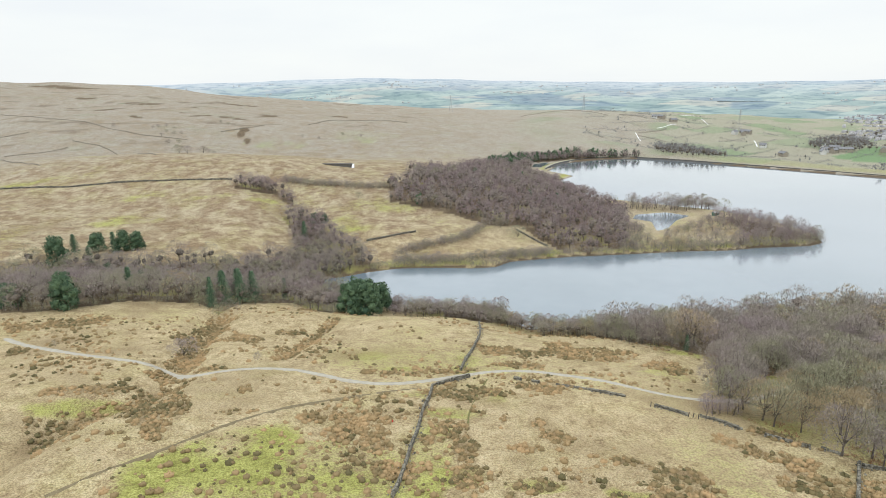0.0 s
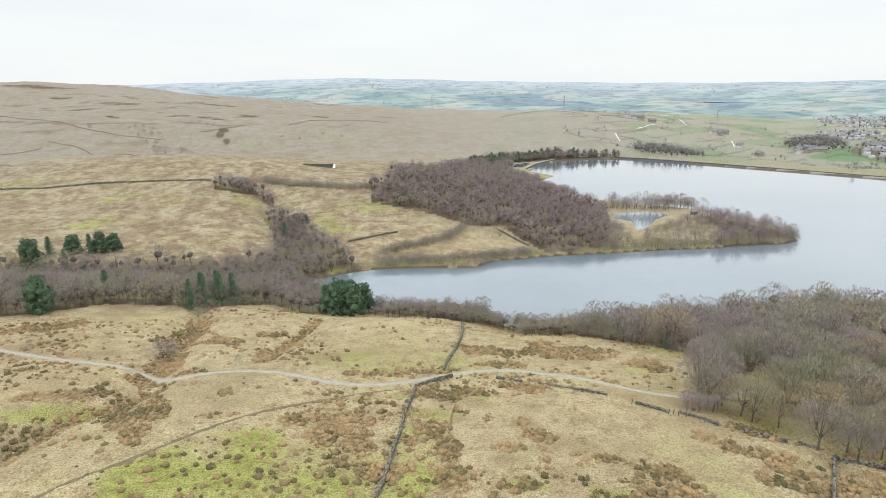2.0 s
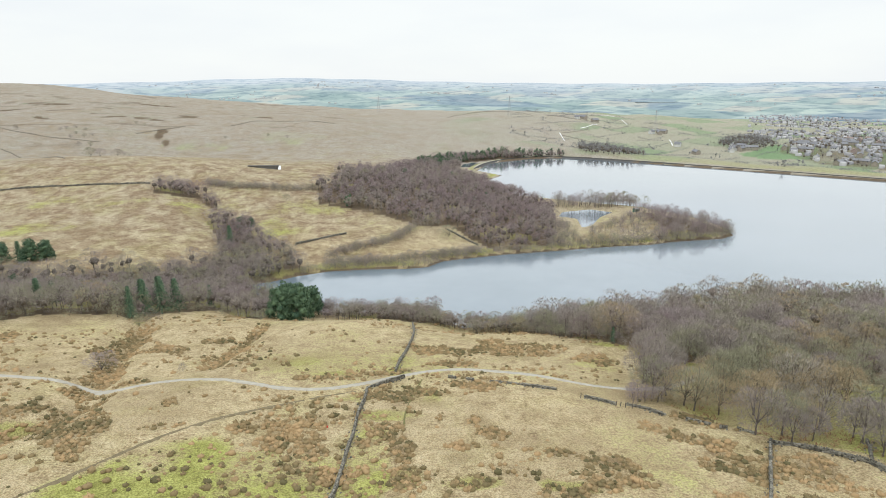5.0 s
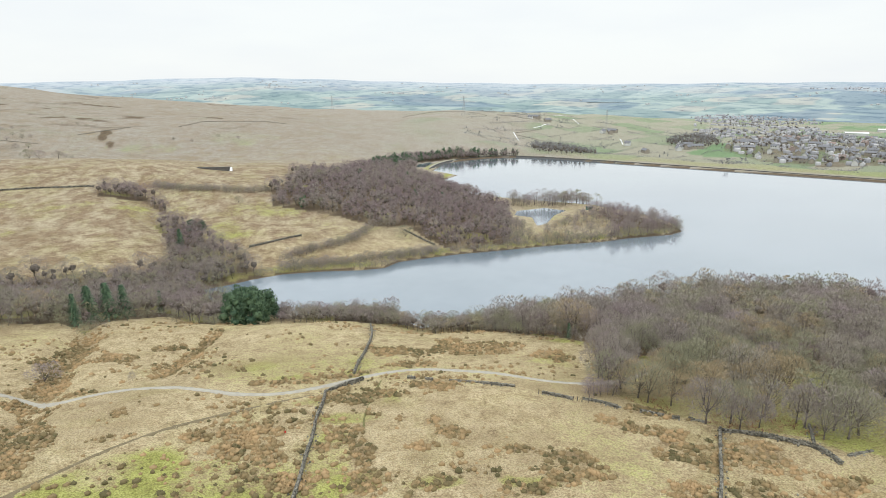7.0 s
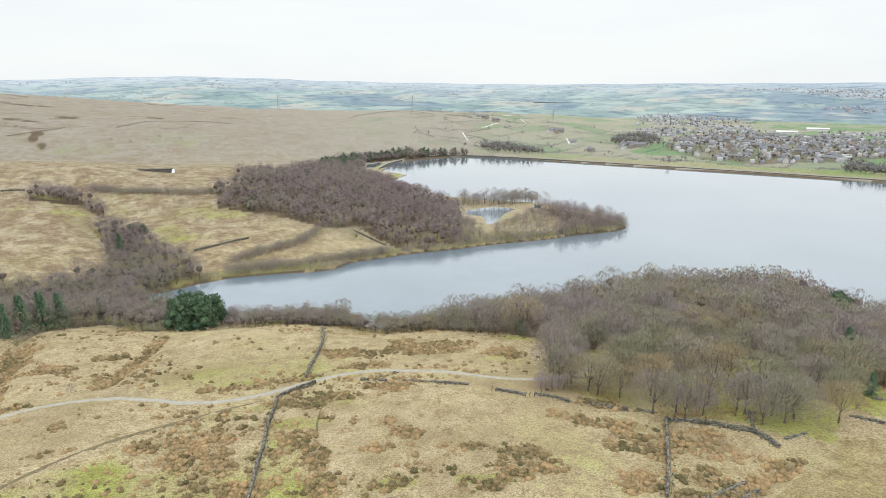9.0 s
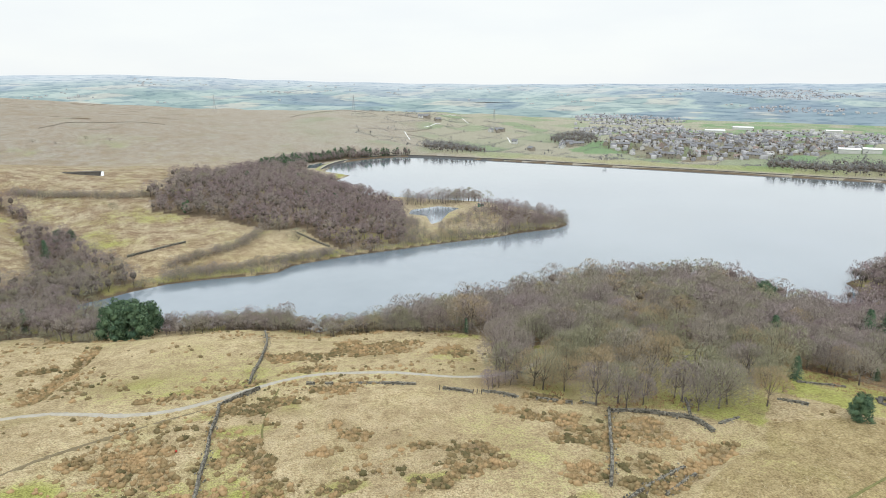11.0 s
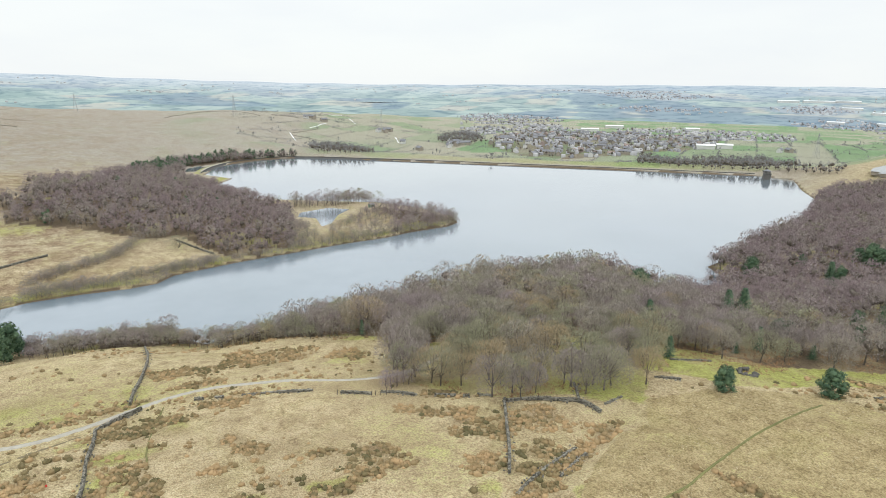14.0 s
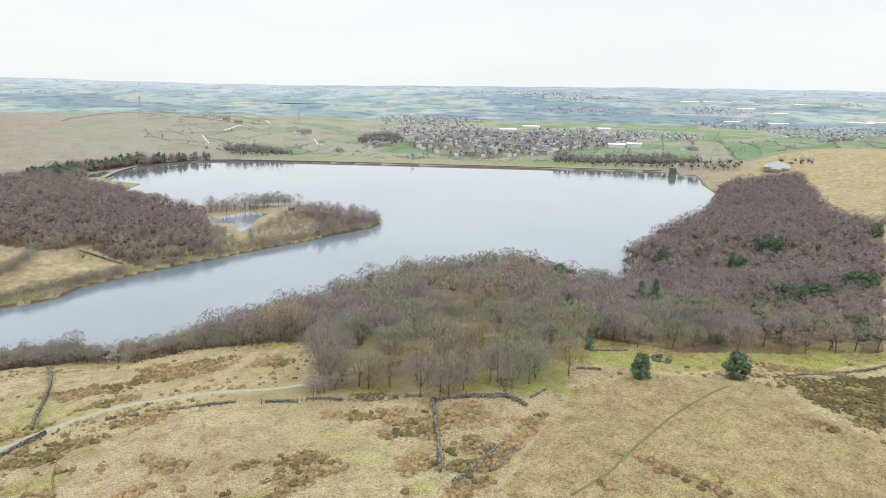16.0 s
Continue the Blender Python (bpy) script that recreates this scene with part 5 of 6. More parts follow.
# bracken and rough grass along the wood's lower edge
px, py = scattered(WOOD_NEAR, 1.5, rng, 0.8)
ok = (np.hypot(px, py) < 230) & (lump(px, py, 11, 88) > 0.05)
px, py = px[ok], py[ok]
tufts("bracken", px, py, rng.uniform(0.3, 0.7, len(px)), rng.uniform(0.7, 1.6, len(px)), [spiky(rng, 9, 0.8) for _ in range(4)], BRACKEN, rng, "rusty dead bracken under the trees")

px, py = scattered([(266, 203), (292, 198), (298, 182), (280, 174), (268, 186)], 1.6, rng)
tufts("spit_bracken", px, py, rng.uniform(0.4, 0.9, len(px)), rng.uniform(0.9, 1.8, len(px)), HUMMOCKS, BRACKEN, rng, "rusty dead bracken on the shore")

# dark firs in the far wood
LOW_PINES = [pine(rng, 7, 90, 2.6) for _ in range(3)]
FIRS = [(49, 690), (92, 838), (150, 868), (177, 876), (230, 885), (286, 884), (281, 871), (190, 860), (130, 835), (100, 760), (80, 700)]
px, py = scattered(FIRS, 7.5, rng)
forest("dam_woodland", px, py, rng.uniform(7, 11, len(px)), wood_tint(px, py, 0.3, rng), FAR_MODELS, rng, "bare purple-brown trees behind the embankment")
px, py = scattered(FIRS, 7.5, rng, 0.75)
more = scattered(WOOD_NORTH, 40, rng, 0.4)
px, py = np.concatenate([px, more[0]]), np.concatenate([py, more[1]])
forest("fir_stand", px, py, rng.uniform(8, 13, len(px)), np.zeros(len(px)), LOW_PINES, rng, "dark green firs standing among bare trees", 0.75, NEEDLES)


# ---- embankment, farms and town beyond the water ----
def plain_mesh(name, bm, material, parent=None, label=""):
    me = bpy.data.meshes.new(name)
    bm.to_mesh(me)
    bm.free()
    me.materials.append(material)
    ob = new(name, me)
    if parent is not None:
        ob.parent = parent
    return tagged(ob, label)


def block(bm, x0, x1, y0, y1, z0, z1):
    v = [bm.verts.new(c) for c in ((x0, y0, z0), (x1, y0, z0), (x1, y1, z0), (x0, y1, z0), (x0, y0, z1), (x1, y0, z1), (x1, y1, z1), (x0, y1, z1))]
    for f in ((0, 3, 2, 1), (4, 5, 6, 7), (0, 1, 5, 4), (1, 2, 6, 5), (2, 3, 7, 6), (3, 0, 4, 7)):
        bm.faces.new([v[i] for i in f])
    return v


def boxes(*dims):
    bm = bmesh.new()
    for d in dims:
        block(bm, *d)
    return bm


# stone pitching on the water face, a crest road and a parapet
DAM = [(133, 762), (153, 809), (186, 847), (226, 869), (297, 873), (739, 449)]


def swept(name, line, profile, material, parent, label=""):
    """A strip along a line; the profile gives steps to the right of it and heights."""
    p = eased(line, 6.0)
    n = -normals(p)
    v = np.stack([np.column_stack([p - n * d, np.full(len(p), z)]) for d, z in profile], 1).reshape(-1, 3)
    return link_mesh(name, v, grid_faces(len(p), len(profile)), material, parent, label)


dam = tagged(new("dam"), "long stone-faced reservoir embankment with a low parapet", "dam")
swept("pitching", DAM, [(-4.5, -1.2), (3.6, 1.4)], PITCHING, dam, "dark stone pitching at the waterline")
swept("crest", DAM, [(3.6, 1.45), (4.0, 1.75), (8.2, 1.75), (8.8, 1.5)], GRAVEL, dam, "pale gravel crest road")
swept("parapet", DAM, [(3.4, 1.3), (3.4, 2.3), (3.9, 2.3), (3.9, 1.3)], PITCHING, dam, "dark stone parapet")
swept("bank", DAM, [(8.8, 1.55), (13, 0.9), (26, -4.0)], PASTURE, dam, "grassed outer bank")

# valve tower with its footbridge
tower = tagged(new("valve_tower"), "square stone valve tower standing in the water with a footbridge", "tower")
tower.matrix_basis = pose(722, 424, 0, 0, 0, 40)
plain_mesh("shaft", boxes((-4, 4, -4, 4, -3, 6.5), (-4.5, 4.5, -4.5, 4.5, 6.5, 7.2)), STONE_DARK, tower)
valve_house = plain_mesh("valve_house", boxes((-3.2, 3.2, -3.2, 3.2, 7.2, 10.0)), STONE_DARK, tower)
for x in (-1.6, 1.6):
    plain_mesh("window", boxes((x - 0.5, x + 0.5, -3.27, -3.18, 8.0, 9.4)), PANE, valve_house)
bm = bmesh.new()
base = [bm.verts.new(c) for c in ((-3.8, -3.8, 10), (3.8, -3.8, 10), (3.8, 3.8, 10), (-3.8, 3.8, 10))]
tip = bm.verts.new((0, 0, 12.2))
bm.faces.new(base[::-1])
for k in range(4):
    bm.faces.new((base[k], base[(k + 1) % 4], tip))
plain_mesh("roof", bm, SLATE, tower)
plain_mesh("footbridge", boxes((4, 30, -0.9, 0.9, 6.0, 6.4), (4, 30, -0.95, -0.85, 6.4, 7.4), (4, 30, 0.85, 0.95, 6.4, 7.4)), STONE_DARK, tower)
plain_mesh("bridge_pier", boxes((15, 16.2, -0.7, 0.7, -3, 6.0)), STONE_DARK, tower)


def gable(bm, lx, ly, h, rise):
    v = block(bm, -lx / 2, lx / 2, -ly / 2, ly / 2, -2.5, h)
    for x, a, b in ((-lx / 2, 4, 7), (lx / 2, 5, 6)):
        t = bm.verts.new((x, 0, h + rise))
        bm.faces.new((v[a], v[b], t) if x < 0 else (v[b], v[a], t))


def gable_roof(bm, lx, ly, h, rise, over=0.5, thick=0.25):
    for side in (-1, 1):
        y, z = side * (ly / 2 + over), h - over * rise / (ly / 2)
        v = [bm.verts.new(c) for c in ((-lx / 2 - over, y, z), (lx / 2 + over, y, z), (lx / 2 + over, 0, h + rise), (-lx / 2 - over, 0, h + rise))]
        w = [bm.verts.new((c.co.x, c.co.y, c.co.z + thick)) for c in v]
        for f in ((v[3], v[2], v[1], v[0]), (w[0], w[1], w[2], w[3]), (v[0], v[1], w[1], w[0]), (v[1], v[2], w[2], w[1]), (v[3], v[0], w[0], w[3])):
            bm.faces.new(f)


def house(lx, ly, h, rise, walls, roof, windows=3):
    """A gabled house: walls, roof, chimney, a door and rows of windows on both long sides."""
    t = new("house")
    bm = bmesh.new()
    gable(bm, lx, ly, h, rise)
    plain_mesh("wall", bm, walls, t)
    bm = bmesh.new()
    gable_roof(bm, lx, ly, h, rise)
    plain_mesh("roof", bm, roof, t)
    stack = plain_mesh("chimney", boxes((lx * 0.36, lx * 0.36 + 1.1, -0.6, 0.6, h + rise * 0.5, h + rise + 1.4)), walls, t)
    plain_mesh("chimney_pot", boxes((lx * 0.36 + 0.35, lx * 0.36 + 0.75, -0.2, 0.2, h + rise + 1.4, h + rise + 2.0)), TILE, stack)
    plain_mesh("door", boxes((-0.5, 0.5, -ly / 2 - 0.12, -ly / 2 - 0.02, 0, 2.0)), GREEN_PAINT, t)
    for k in range(windows):
        x = -lx / 2 + lx * (k + 0.5) / windows
        for y in (-ly / 2 - 0.06, ly / 2 + 0.06):
            plain_mesh("window", boxes((x - 0.6, x + 0.6, y - 0.05, y + 0.05, h - 1.7, h - 0.5)), PANE, t)
    return t


house_kinds = [house(10, 7.5, 5.2, 3.0, RENDERED, SLATE), house(16, 7.5, 5.2, 2.8, STONE_WALL, SLATE, 4), house(9, 8, 5.0, 3.2, BRICK, TILE, 2), house(22, 8, 5.2, 2.8, STONE_WALL, SLATE, 4),
               house(11, 8, 3.2, 2.8, RENDERED, TILE, 2)]
house_labels = ["white rendered house under a grey slate roof", "grey stone house with a slate roof and chimney", "red brick house under a brown tiled roof",
                "row of grey stone cottages with slate roofs", "low white bungalow under a brown tiled roof"]
used = set()


def put_house(k, x, y, turn, group):
    m = pose(x, y, ground_z(x, y), 0, 0, turn)
    if k not in used:
        used.add(k)
        ob = house_kinds[k]
        ob.matrix_basis = m
    else:
        ob = copy_thing(house_kinds[k], m)
    tagged(ob, house_labels[k], "house", group)


FARMS = [(563, 1184), (577, 1178), (590, 1196), (612, 976), (622, 968), (600, 962), (632, 985), (640, 970), (618, 990), (528, 944), (539, 1028), (1274, 429), (1290, 440), (1262, 450), (1302, 420),
         (1043, 596), (1056, 588), (470, 1330), (452, 1318), (486, 1300)]
for k, (x, y) in enumerate(FARMS):
    put_house((0, 1, 3, 0, 1)[k % 5], x, y, 25 + 47 * k, "farms on the slopes")
gx_, gy_ = np.meshgrid(np.arange(500, 1900, 38), np.arange(640, 1700, 30))
tx, ty = gx_.ravel() + rng.uniform(-13, 13, gx_.size), gy_.ravel() + rng.uniform(-10, 10, gx_.size)
ok = inside(tx, ty, TOWN) & (lump(tx, ty, 120, 91) > -0.62) & (rng.uniform(size=len(tx)) < 0.8)
tx, ty = tx[ok], ty[ok]
order = np.argsort(np.hypot(tx, ty))
for i in order[:240]:
    put_house(int(rng.choice([0, 1, 1, 0, 3, 3, 2, 4], 1)[0]), tx[i], ty[i], float(rng.choice([35, 125]) + rng.normal(0, 12)), "town houses")


def far_houses(name, px, py, rng, material, label, size=1.0):
    """Houses too small and many to pick apart: gabled blocks in one mesh."""
    lx, ly, h = rng.uniform(8, 18, len(px)) * size, rng.uniform(7, 9, len(px)) * size, rng.uniform(4, 6, len(px)) * size
    a, z = rng.choice([0.6, 2.17], len(px)) + rng.normal(0, 0.2, len(px)), height(px, py)
    base = np.array([(-.5, -.5, -.4), (.5, -.5, -.4), (.5, .5, -.4), (-.5, .5, -.4), (-.5, -.5, 1), (.5, -.5, 1), (.5, .5, 1), (-.5, .5, 1), (-.5, 0, 1.55), (.5, 0, 1.55)])
    v = base[None] * np.stack([lx, ly, h], 1)[:, None]
    x, y = v[:, :, 0] * np.cos(a)[:, None] - v[:, :, 1] * np.sin(a)[:, None], v[:, :, 0] * np.sin(a)[:, None] + v[:, :, 1] * np.cos(a)[:, None]
    co = np.stack([x + px[:, None], y + py[:, None], v[:, :, 2] + z[:, None]], 2).reshape(-1, 3)
    tri = np.array([(0, 1, 5), (0, 5, 4), (1, 2, 6), (1, 6, 5), (2, 3, 7), (2, 7, 6), (3, 0, 4), (3, 4, 7), (4, 5, 9), (4, 9, 8), (7, 8, 9), (7, 9, 6), (5, 6, 9), (7, 4, 8)])
    ob = link_mesh(name, co, (tri[None] + 10 * np.arange(len(px))[:, None, None]).reshape(-1, 3), material)
    return tagged(ob, label, "town", kind="stuff")


px, py = scattered(TOWN, 21, rng, 0.7)
far_houses("town_terraces", px, py, rng, HAZED_TOWN, "close terraces of stone and slate in the town, greyed for haze", 0.7)
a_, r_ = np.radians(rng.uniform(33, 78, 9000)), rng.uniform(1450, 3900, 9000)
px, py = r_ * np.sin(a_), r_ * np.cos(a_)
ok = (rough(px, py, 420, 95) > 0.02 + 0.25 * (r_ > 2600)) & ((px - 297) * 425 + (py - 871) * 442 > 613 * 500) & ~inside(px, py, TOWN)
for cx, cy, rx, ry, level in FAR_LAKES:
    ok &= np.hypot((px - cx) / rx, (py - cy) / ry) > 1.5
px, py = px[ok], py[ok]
far_houses("far_town", px, py, rng, HAZED_TOWN, "roofs and walls of a town spread over the vale, paled for haze", 0.62)
px, py = px + rng.uniform(-25, 25, len(px)), py + rng.uniform(-25, 25, len(py))
far_town_trees = (px[::3], py[::3])

a_, r_ = np.radians(rng.uniform(-24, 78, 6000)), rng.uniform(2500, 4300, 6000)
px, py = r_ * np.sin(a_), r_ * np.cos(a_)
ok = (rough(px, py, 160, 97) > 0.8) & (np.hypot(px - 1390, py - 2840) > 200)
far_houses("far_farms", px[ok], py[ok], rng, PALE_ROOF, "pale specks of far farms and villages", 0.75)

# large pale sheds on the plain: place, length, width
SHEDS = [(3040, 1590, 170, 70), (3120, 1500, 130, 60), (2960, 1690, 120, 50), (2620, 815, 110, 45), (2680, 760, 130, 45), (2400, 1010, 90, 45), (2330, 1150, 70, 40), (2760, 1180, 120, 50),
         (3150, 1210, 140, 50), (1560, 1160, 50, 26), (1200, 1210, 60, 28), (1018, 724, 42, 20), (1040, 700, 36, 18), (1420, 1330, 70, 30), (2850, 1350, 100, 40)]
for x, y, lx, ly in SHEDS:
    lx, ly = 0.75 * lx, 0.7 * ly
    shed = tagged(new("shed"), "long white industrial shed with a shallow pitched roof", "shed", "sheds on the plain")
    shed.matrix_basis = pose(x, y, ground_z(x, y), 0, 0, 90 - math.degrees(math.atan2(x, y)) - 80)
    bm = bmesh.new()
    gable(bm, lx, ly, 7, 2)
    plain_mesh("wall", bm, RENDERED, shed)
    bm = bmesh.new()
    gable_roof(bm, lx, ly, 7, 2, 1.0, 0.4)
    plain_mesh("roof", bm, WHITE_ROOF, shed)

# the pale hipped building by the embankment's end
hall = tagged(new("filter_house"), "broad low building with a pale grey hipped roof", "building")
hall.matrix_basis = pose(772, 318, ground_z(772, 318) - 0.5, 0, 0, 20)
plain_mesh("wall", boxes((-17, 17, -13, 13, -1, 3.2), (-24, -17, -5, 5, -1, 2.2)), STONE_WALL, hall)
bm = bmesh.new()
for x0, x1, y0, y1, z0, z1, rx in ((-18, 18, -14, 14, 3.2, 9.5, 4), (-25, -16.5, -6, 6, 2.2, 4.6, 1)):
    cx, e = (x0 + x1) / 2, [bm.verts.new(c) for c in ((x0, y0, z0), (x1, y0, z0), (x1, y1, z0), (x0, y1, z0))]
    t = [bm.verts.new((cx - rx, 0, z1)), bm.verts.new((cx + rx, 0, z1))]
    for f in ((e[0], e[1], t[1], t[0]), (e[1], e[2], t[1]), (e[2], e[3], t[0], t[1]), (e[3], e[0], t[0]), tuple(e[::-1])):
        bm.faces.new(f)
plain_mesh("roof", bm, PALE_ROOF, hall)

# a green cabin on the point
hut = tagged(new("cabin"), "small green cabin with a pale roof on the point", "cabin")
hut.matrix_basis = pose(219, 477, ground_z(219, 477), 0, 0, 15)
bm = bmesh.new()
gable(bm, 4.6, 3.0, 2.6, 0.7)
plain_mesh("wall", bm, GREEN_PAINT, hut)
door = plain_mesh("door", boxes((-0.9, 0.0, -1.58, -1.52, 0.1, 2.1)), STONE_DARK, hut, "dark boarded door")
plain_mesh("door_handle", boxes((-0.2, -0.1, -1.64, -1.58, 1.0, 1.15)), STEEL, door)
plain_mesh("window", boxes((0.7, 1.7, -1.57, -1.52, 1.1, 1.9)), PANE, hut)
bm = bmesh.new()
gable_roof(bm, 4.6, 3.0, 2.6, 0.7, 0.3, 0.12)
plain_mesh("roof", bm, PALE_ROOF, hut)

# the old dam with its white fall in the side valley
weir = tagged(new("weir"), "dark stone weir with a white fall of water", "weir")
weir.matrix_basis = pose(-98, 584, ground_z(-98, 584) - 1.0, 0, 0, -4)
plain_mesh("weir_wall", boxes((-17, 12, -1, 1.5, -3, 3.4), (-17, 12, -1.4, 1.9, 3.4, 3.8)), STONE_DARK, weir)
bm = bmesh.new()
v = [bm.verts.new(c) for c in ((12, -0.5, 3.3), (13.4, -0.5, 3.3), (14.2, -4, 0.4), (11.8, -4, 0.4), (12, 1.5, 3.3), (13.4, 1.5, 3.3), (14.2, -2, 0), (11.8, -2, 0))]
for f in ((0, 3, 2, 1), (4, 5, 6, 7), (0, 1, 5, 4), (1, 2, 6, 5), (2, 3, 7, 6), (3, 0, 4, 7)):
    bm.faces.new([v[i] for i in f])
plain_mesh("fall", bm, FOAM, weir, "white falling water")


def bar(bm, a, b, w):
    a, b = Vector(a), Vector(b)
    q = (b - a).to_track_quat("Z", "Y").to_matrix().to_4x4()
    v = block(bm, -w, w, -w, w, 0, (b - a).length)
    bmesh.ops.transform(bm, matrix=Matrix.Translation(a) @ q, verts=v)


def pylon(x, y, tall, turn):
    t = tagged(new("pylon"), "grey lattice steel electricity pylon", "pylon", "pylons on the skyline")
    t.matrix_basis = pose(x, y, ground_z(x, y) - 1, 0, 0, turn)
    half = [(0, 4.0), (0.35, 2.4), (0.62, 1.3), (1.0, 0.35)]
    for sx in (-1, 1):
        for sy in (-1, 1):
            bm = bmesh.new()
            for (h0, w0), (h1, w1) in zip(half[:-1], half[1:]):
                bar(bm, (sx * w0, sy * w0, h0 * tall), (sx * w1, sy * w1, h1 * tall), 0.13)
            plain_mesh("leg", bm, STEEL, t)
    bm = bmesh.new()
    for k in range(6):
        h0, h1 = 0.05 + 0.15 * k, 0.05 + 0.15 * (k + 1)
        w0, w1 = (np.interp(h, [q[0] for q in half], [q[1] for q in half]) for h in (h0, h1))
        for s in (-1, 1):
            bar(bm, (-w0, s * w0, h0 * tall), (w1, s * w1, h1 * tall), 0.06)
            bar(bm, (s * w0, w0, h0 * tall), (s * w1, -w1, h1 * tall), 0.06)
    plain_mesh("bracing", bm, STEEL, t)
    for h, w in ((0.66, 7.5), (0.79, 9.0), (0.91, 6.5)):
        bm = bmesh.new()
        for s in (-1, 1):
            bar(bm, (0, 0, h * tall), (s * w, 0, h * tall + 0.4), 0.1)
            bar(bm, (0, 0, h * tall + 2.4), (s * w, 0, h * tall + 0.4), 0.08)
        plain_mesh("crossarm", bm, STEEL, t)


for x, y, tall, turn in ((289, 1269, 42, 10), (22, 1503, 40, 5), (1030, 529, 40, 60), (640, 1330, 44, 30)):
    pylon(x, y, tall, turn)

BELT_MODELS = [bare_tree(rng, 26, 0.04, 0, 0.25, 0.44, 0.0, 0.16, 5, 0.4) for _ in range(4)]
# belts of trees and hedgerow bushes among the fields
BELTS = [[(352, 1011), (405, 1043), (444, 993), (387, 830), (309, 885)], [(625, 1056), (800, 1200), (693, 970), (600, 970)],
         [(656, 569), (828, 711), (831, 645), (906, 620), (973, 586), (799, 429), (800, 362), (764, 360), (772, 404), (751, 454), (700, 506)], [(802, 331), (814, 301), (779, 281), (790, 316)]]
for ring in BELTS:
    px, py = scattered(ring, 8.5, rng)
    forest("tree_belt", px, py, np.clip(rng.normal(10, 2, len(px)), 5, 16), wood_tint(px, py, 0.25, rng), BELT_MODELS, rng, "far belt of bare trees among fields, greyed for haze", leaf=HAZED_TWIGS)
# hedges follow the field edges, some of them grubbed out
c_, s_ = math.cos(0.55), math.sin(0.55)
lines = []
for k in range(-2, 26):
    v = np.arange(-8, 26, 0.042)
    lines.append(np.column_stack([np.full(len(v), k), v, np.floor(v)]))
for k in range(-8, 27):
    u = np.arange(-2, 26, 0.026)
    lines.append(np.column_stack([u, np.full(len(u), k), np.floor(u) + 50]))
uvw = np.concatenate(lines)
px, py = (uvw[:, 0] * c_ * 95 - uvw[:, 1] * s_ * 57), (uvw[:, 0] * s_ * 95 + uvw[:, 1] * c_ * 57)
du, dv = 0.1 * lump(px, py, 209, 5), 0.1 * lump(px, py, 161.5, 6)
px, py = px - 95 * du * c_ + 57 * dv * s_ + rng.normal(0, 0.5, len(px)), py - 95 * du * s_ - 57 * dv * c_ + rng.normal(0, 0.5, len(py))
past = ((px - 297) * 425 + (py - 871) * 442) / 613.0
kept = np.sin(np.round(uvw[:, 0]) * 3.1 + uvw[:, 2] * 7.7 + np.round(uvw[:, 1]) * 1.7) > -0.45
ok = kept & (past > 40) & (np.degrees(np.arctan2(px, py)) > 13) & (np.hypot(px, py) < 1650) & ~inside(px, py, TOWN)
px, py = px[ok], py[ok]
LOW_MODELS = [bare_tree(rng, 8, 0.11, 0, 0.1, 0.8, 0.0, 0.5, 3) for _ in range(3)]
high = np.where(rng.uniform(size=len(px)) < 0.03, rng.uniform(5, 9, len(px)), rng.uniform(1.5, 2.9, len(px)))
LOW_MODELS = [(([(0, 0, 0), (0.02, 0, 0), (0, 0, 0.4)], [(0, 1, 2)]), m[1]) for m in LOW_MODELS]
LOW_MODELS = [((np.array(a[0], float), np.array(a[1])), b) for a, b in LOW_MODELS]
forest("hedgerows", px, py, high, rng.uniform(0.1, 0.6, len(px)), LOW_MODELS, rng, "dark straggling hedgerows between far fields", leaf=HAZED_TWIGS)
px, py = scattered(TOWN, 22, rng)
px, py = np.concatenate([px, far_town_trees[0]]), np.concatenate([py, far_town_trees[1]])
forest("town_trees", px, py, rng.uniform(6, 13, len(px)), rng.uniform(0.1, 0.45, len(px)), BELT_MODELS, rng, "bare trees between the houses of the town", leaf=HAZED_TWIGS)

for cx, cy, rx, ry, level in FAR_LAKES:
    ring = [(cx + 1.12 * rx * math.cos(k * 0.3142), cy + 1.12 * ry * math.sin(k * 0.3142)) for k in range(20)]
    water_sheet("far_lake_water", ring, level, "bright far reservoir on the vale floor")


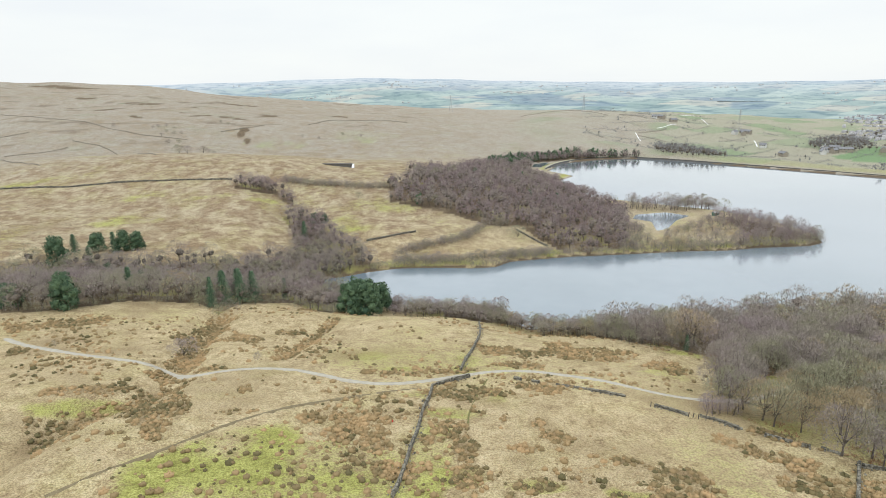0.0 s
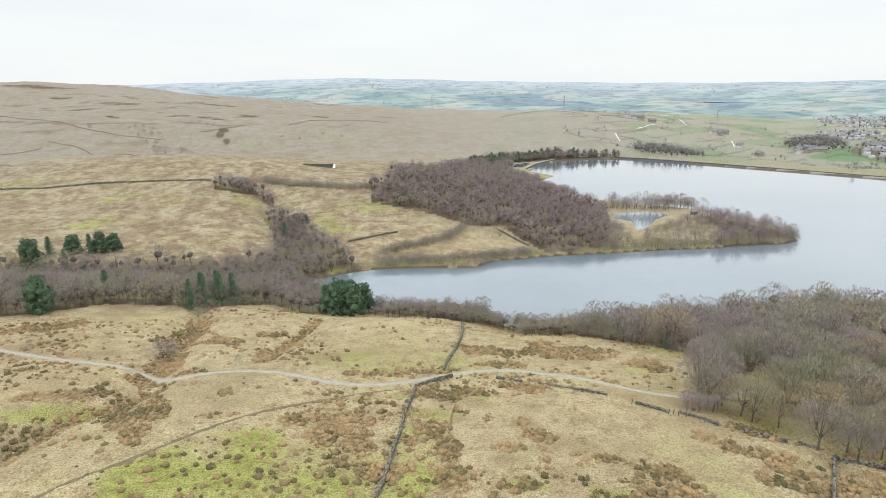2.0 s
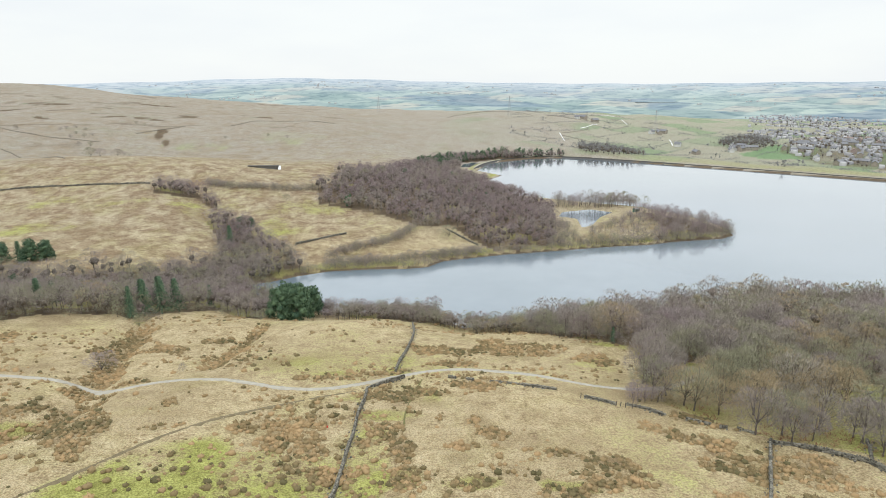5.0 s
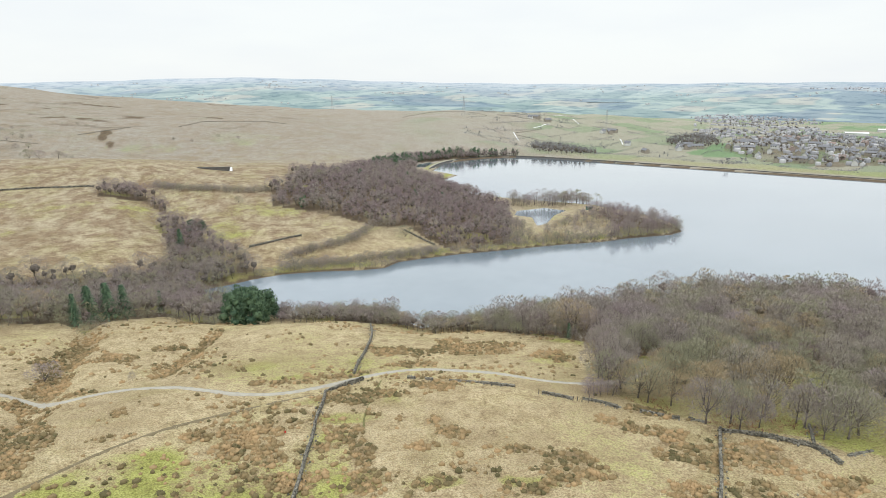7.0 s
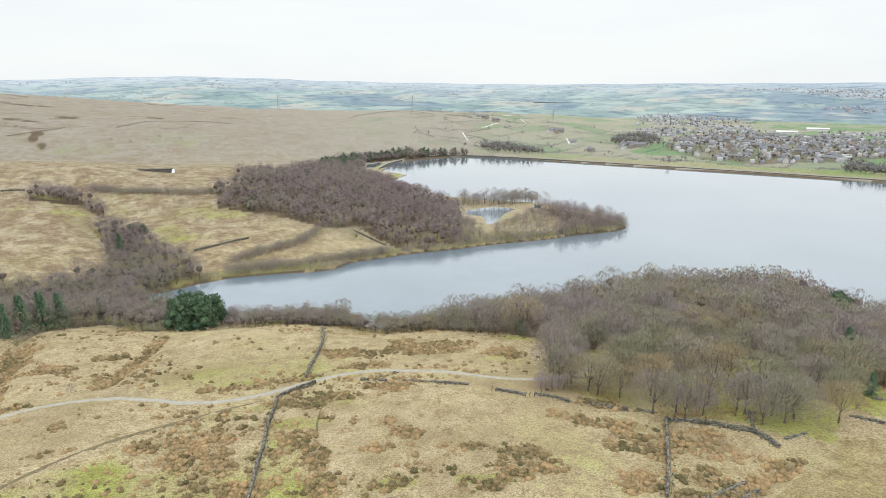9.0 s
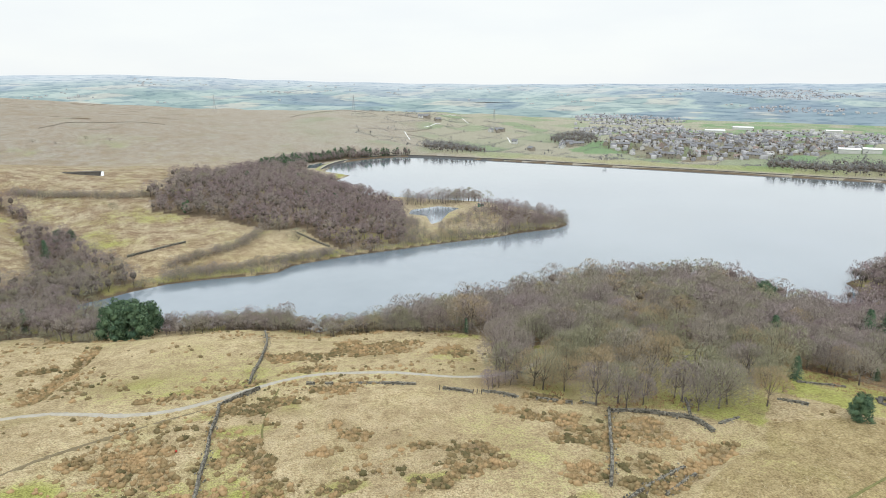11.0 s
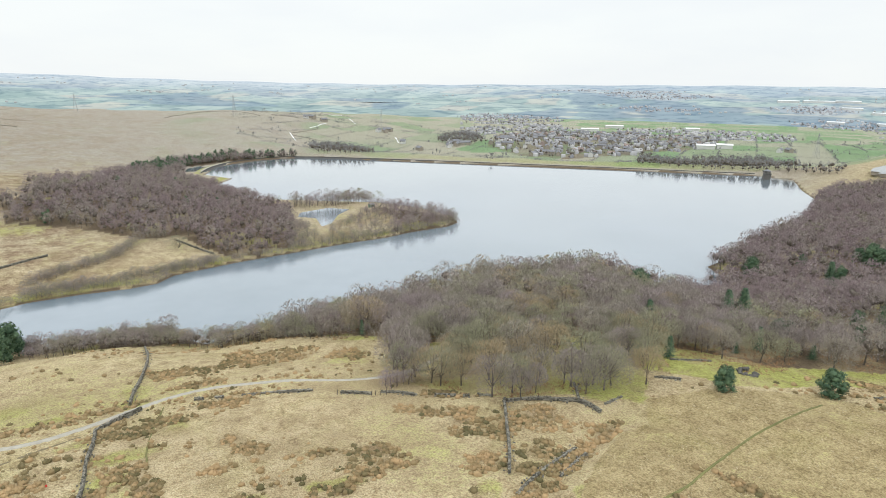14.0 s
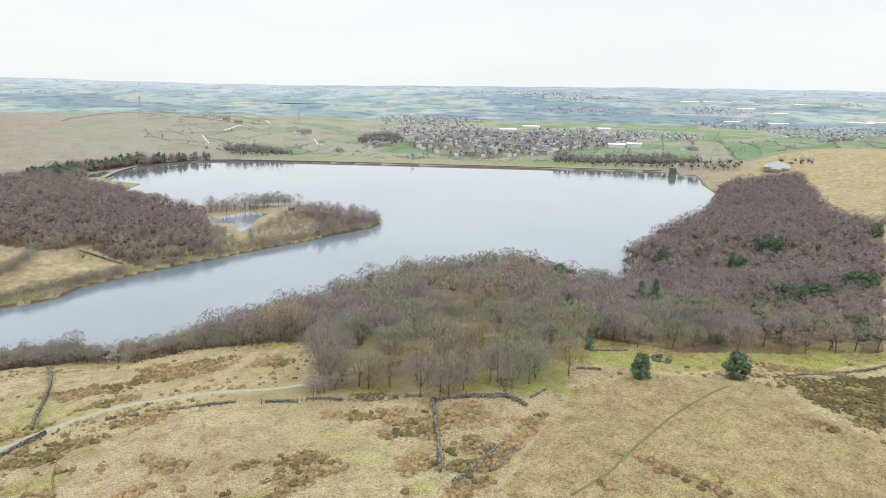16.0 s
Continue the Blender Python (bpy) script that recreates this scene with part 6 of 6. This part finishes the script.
# ---- small things ----
ruin = tagged(new("stone_ruin"), "collapsed dark stone sheepfold on green turf", "ruin")
ruin.matrix_basis = pose(160.8, 91.4, ground_z(160.8, 91.4))
shapes = []
for k in range(5):
    v, f = stones(np.zeros((1, 3)), rng.uniform(0.6, 1.2, (1, 3)) * np.array([1, 0.8, 0.6]), np.zeros(1), rng)
    shapes.append(tree_mesh("ruin_stone", (v, f), STONE_DARK))
for k in range(46):
    a = 0.5 + 5.3 * (k % 23) / 23
    d, up = rng.normal(2.0, 0.25) + 0.5 * (k > 37), (0.2 if k < 23 else 0.7) + rng.normal(0, 0.08)
    stone = new("stone", shapes[k % 5])
    stone.parent = ruin
    stone.matrix_basis = pose(1.25 * d * math.cos(a), d * math.sin(a), up if k < 38 else 0.15, 6 * (k % 3), 5, 57 * k)

post_meshes = boxes((-0.09, 0.09, -0.09, 0.09, -0.4, 1.35), (-0.07, 0.07, -0.07, 0.07, 1.35, 1.4))
post = plain_mesh("fence_post", post_meshes, BARK)
for k, (x, y) in enumerate([(61.9, 134.6), (62.9, 133.8), (60.8, 134.8), (64.5, 133.0), (53.0, 139.6)]):
    p = post if k == 0 else copy_thing(post, Matrix())
    p.matrix_basis = pose(x, y, ground_z(x, y), 4 * (-1) ** k, 6, 20 * k)
    tagged(p, "leaning weathered wooden fence post by a broken wall", "post", "fence posts")

bucket = tagged(new("bucket"), "bright red plastic feed bucket among rushes", "bucket")
bucket.matrix_basis = pose(-12.4, 128.5, ground_z(-12.4, 128.5) + 0.1)
bm = bmesh.new()
bmesh.ops.create_cone(bm, cap_ends=False, segments=20, radius1=0.16, radius2=0.2, depth=0.36, matrix=Matrix.Translation((0, 0, 0.18)))
bmesh.ops.create_circle(bm, cap_ends=True, segments=20, radius=0.17, matrix=Matrix.Translation((0, 0, 0.1)))
plain_mesh("tub", bm, RED_PLASTIC, bucket)
bm = bmesh.new()
for k in range(10):
    a, b = math.pi * k / 10, math.pi * (k + 1) / 10
    bar(bm, (0.2 * math.cos(a), 0, 0.35 + 0.15 * math.sin(a)), (0.2 * math.cos(b), 0, 0.35 + 0.15 * math.sin(b)), 0.008)
plain_mesh("handle", bm, STEEL, bucket, "thin wire handle")
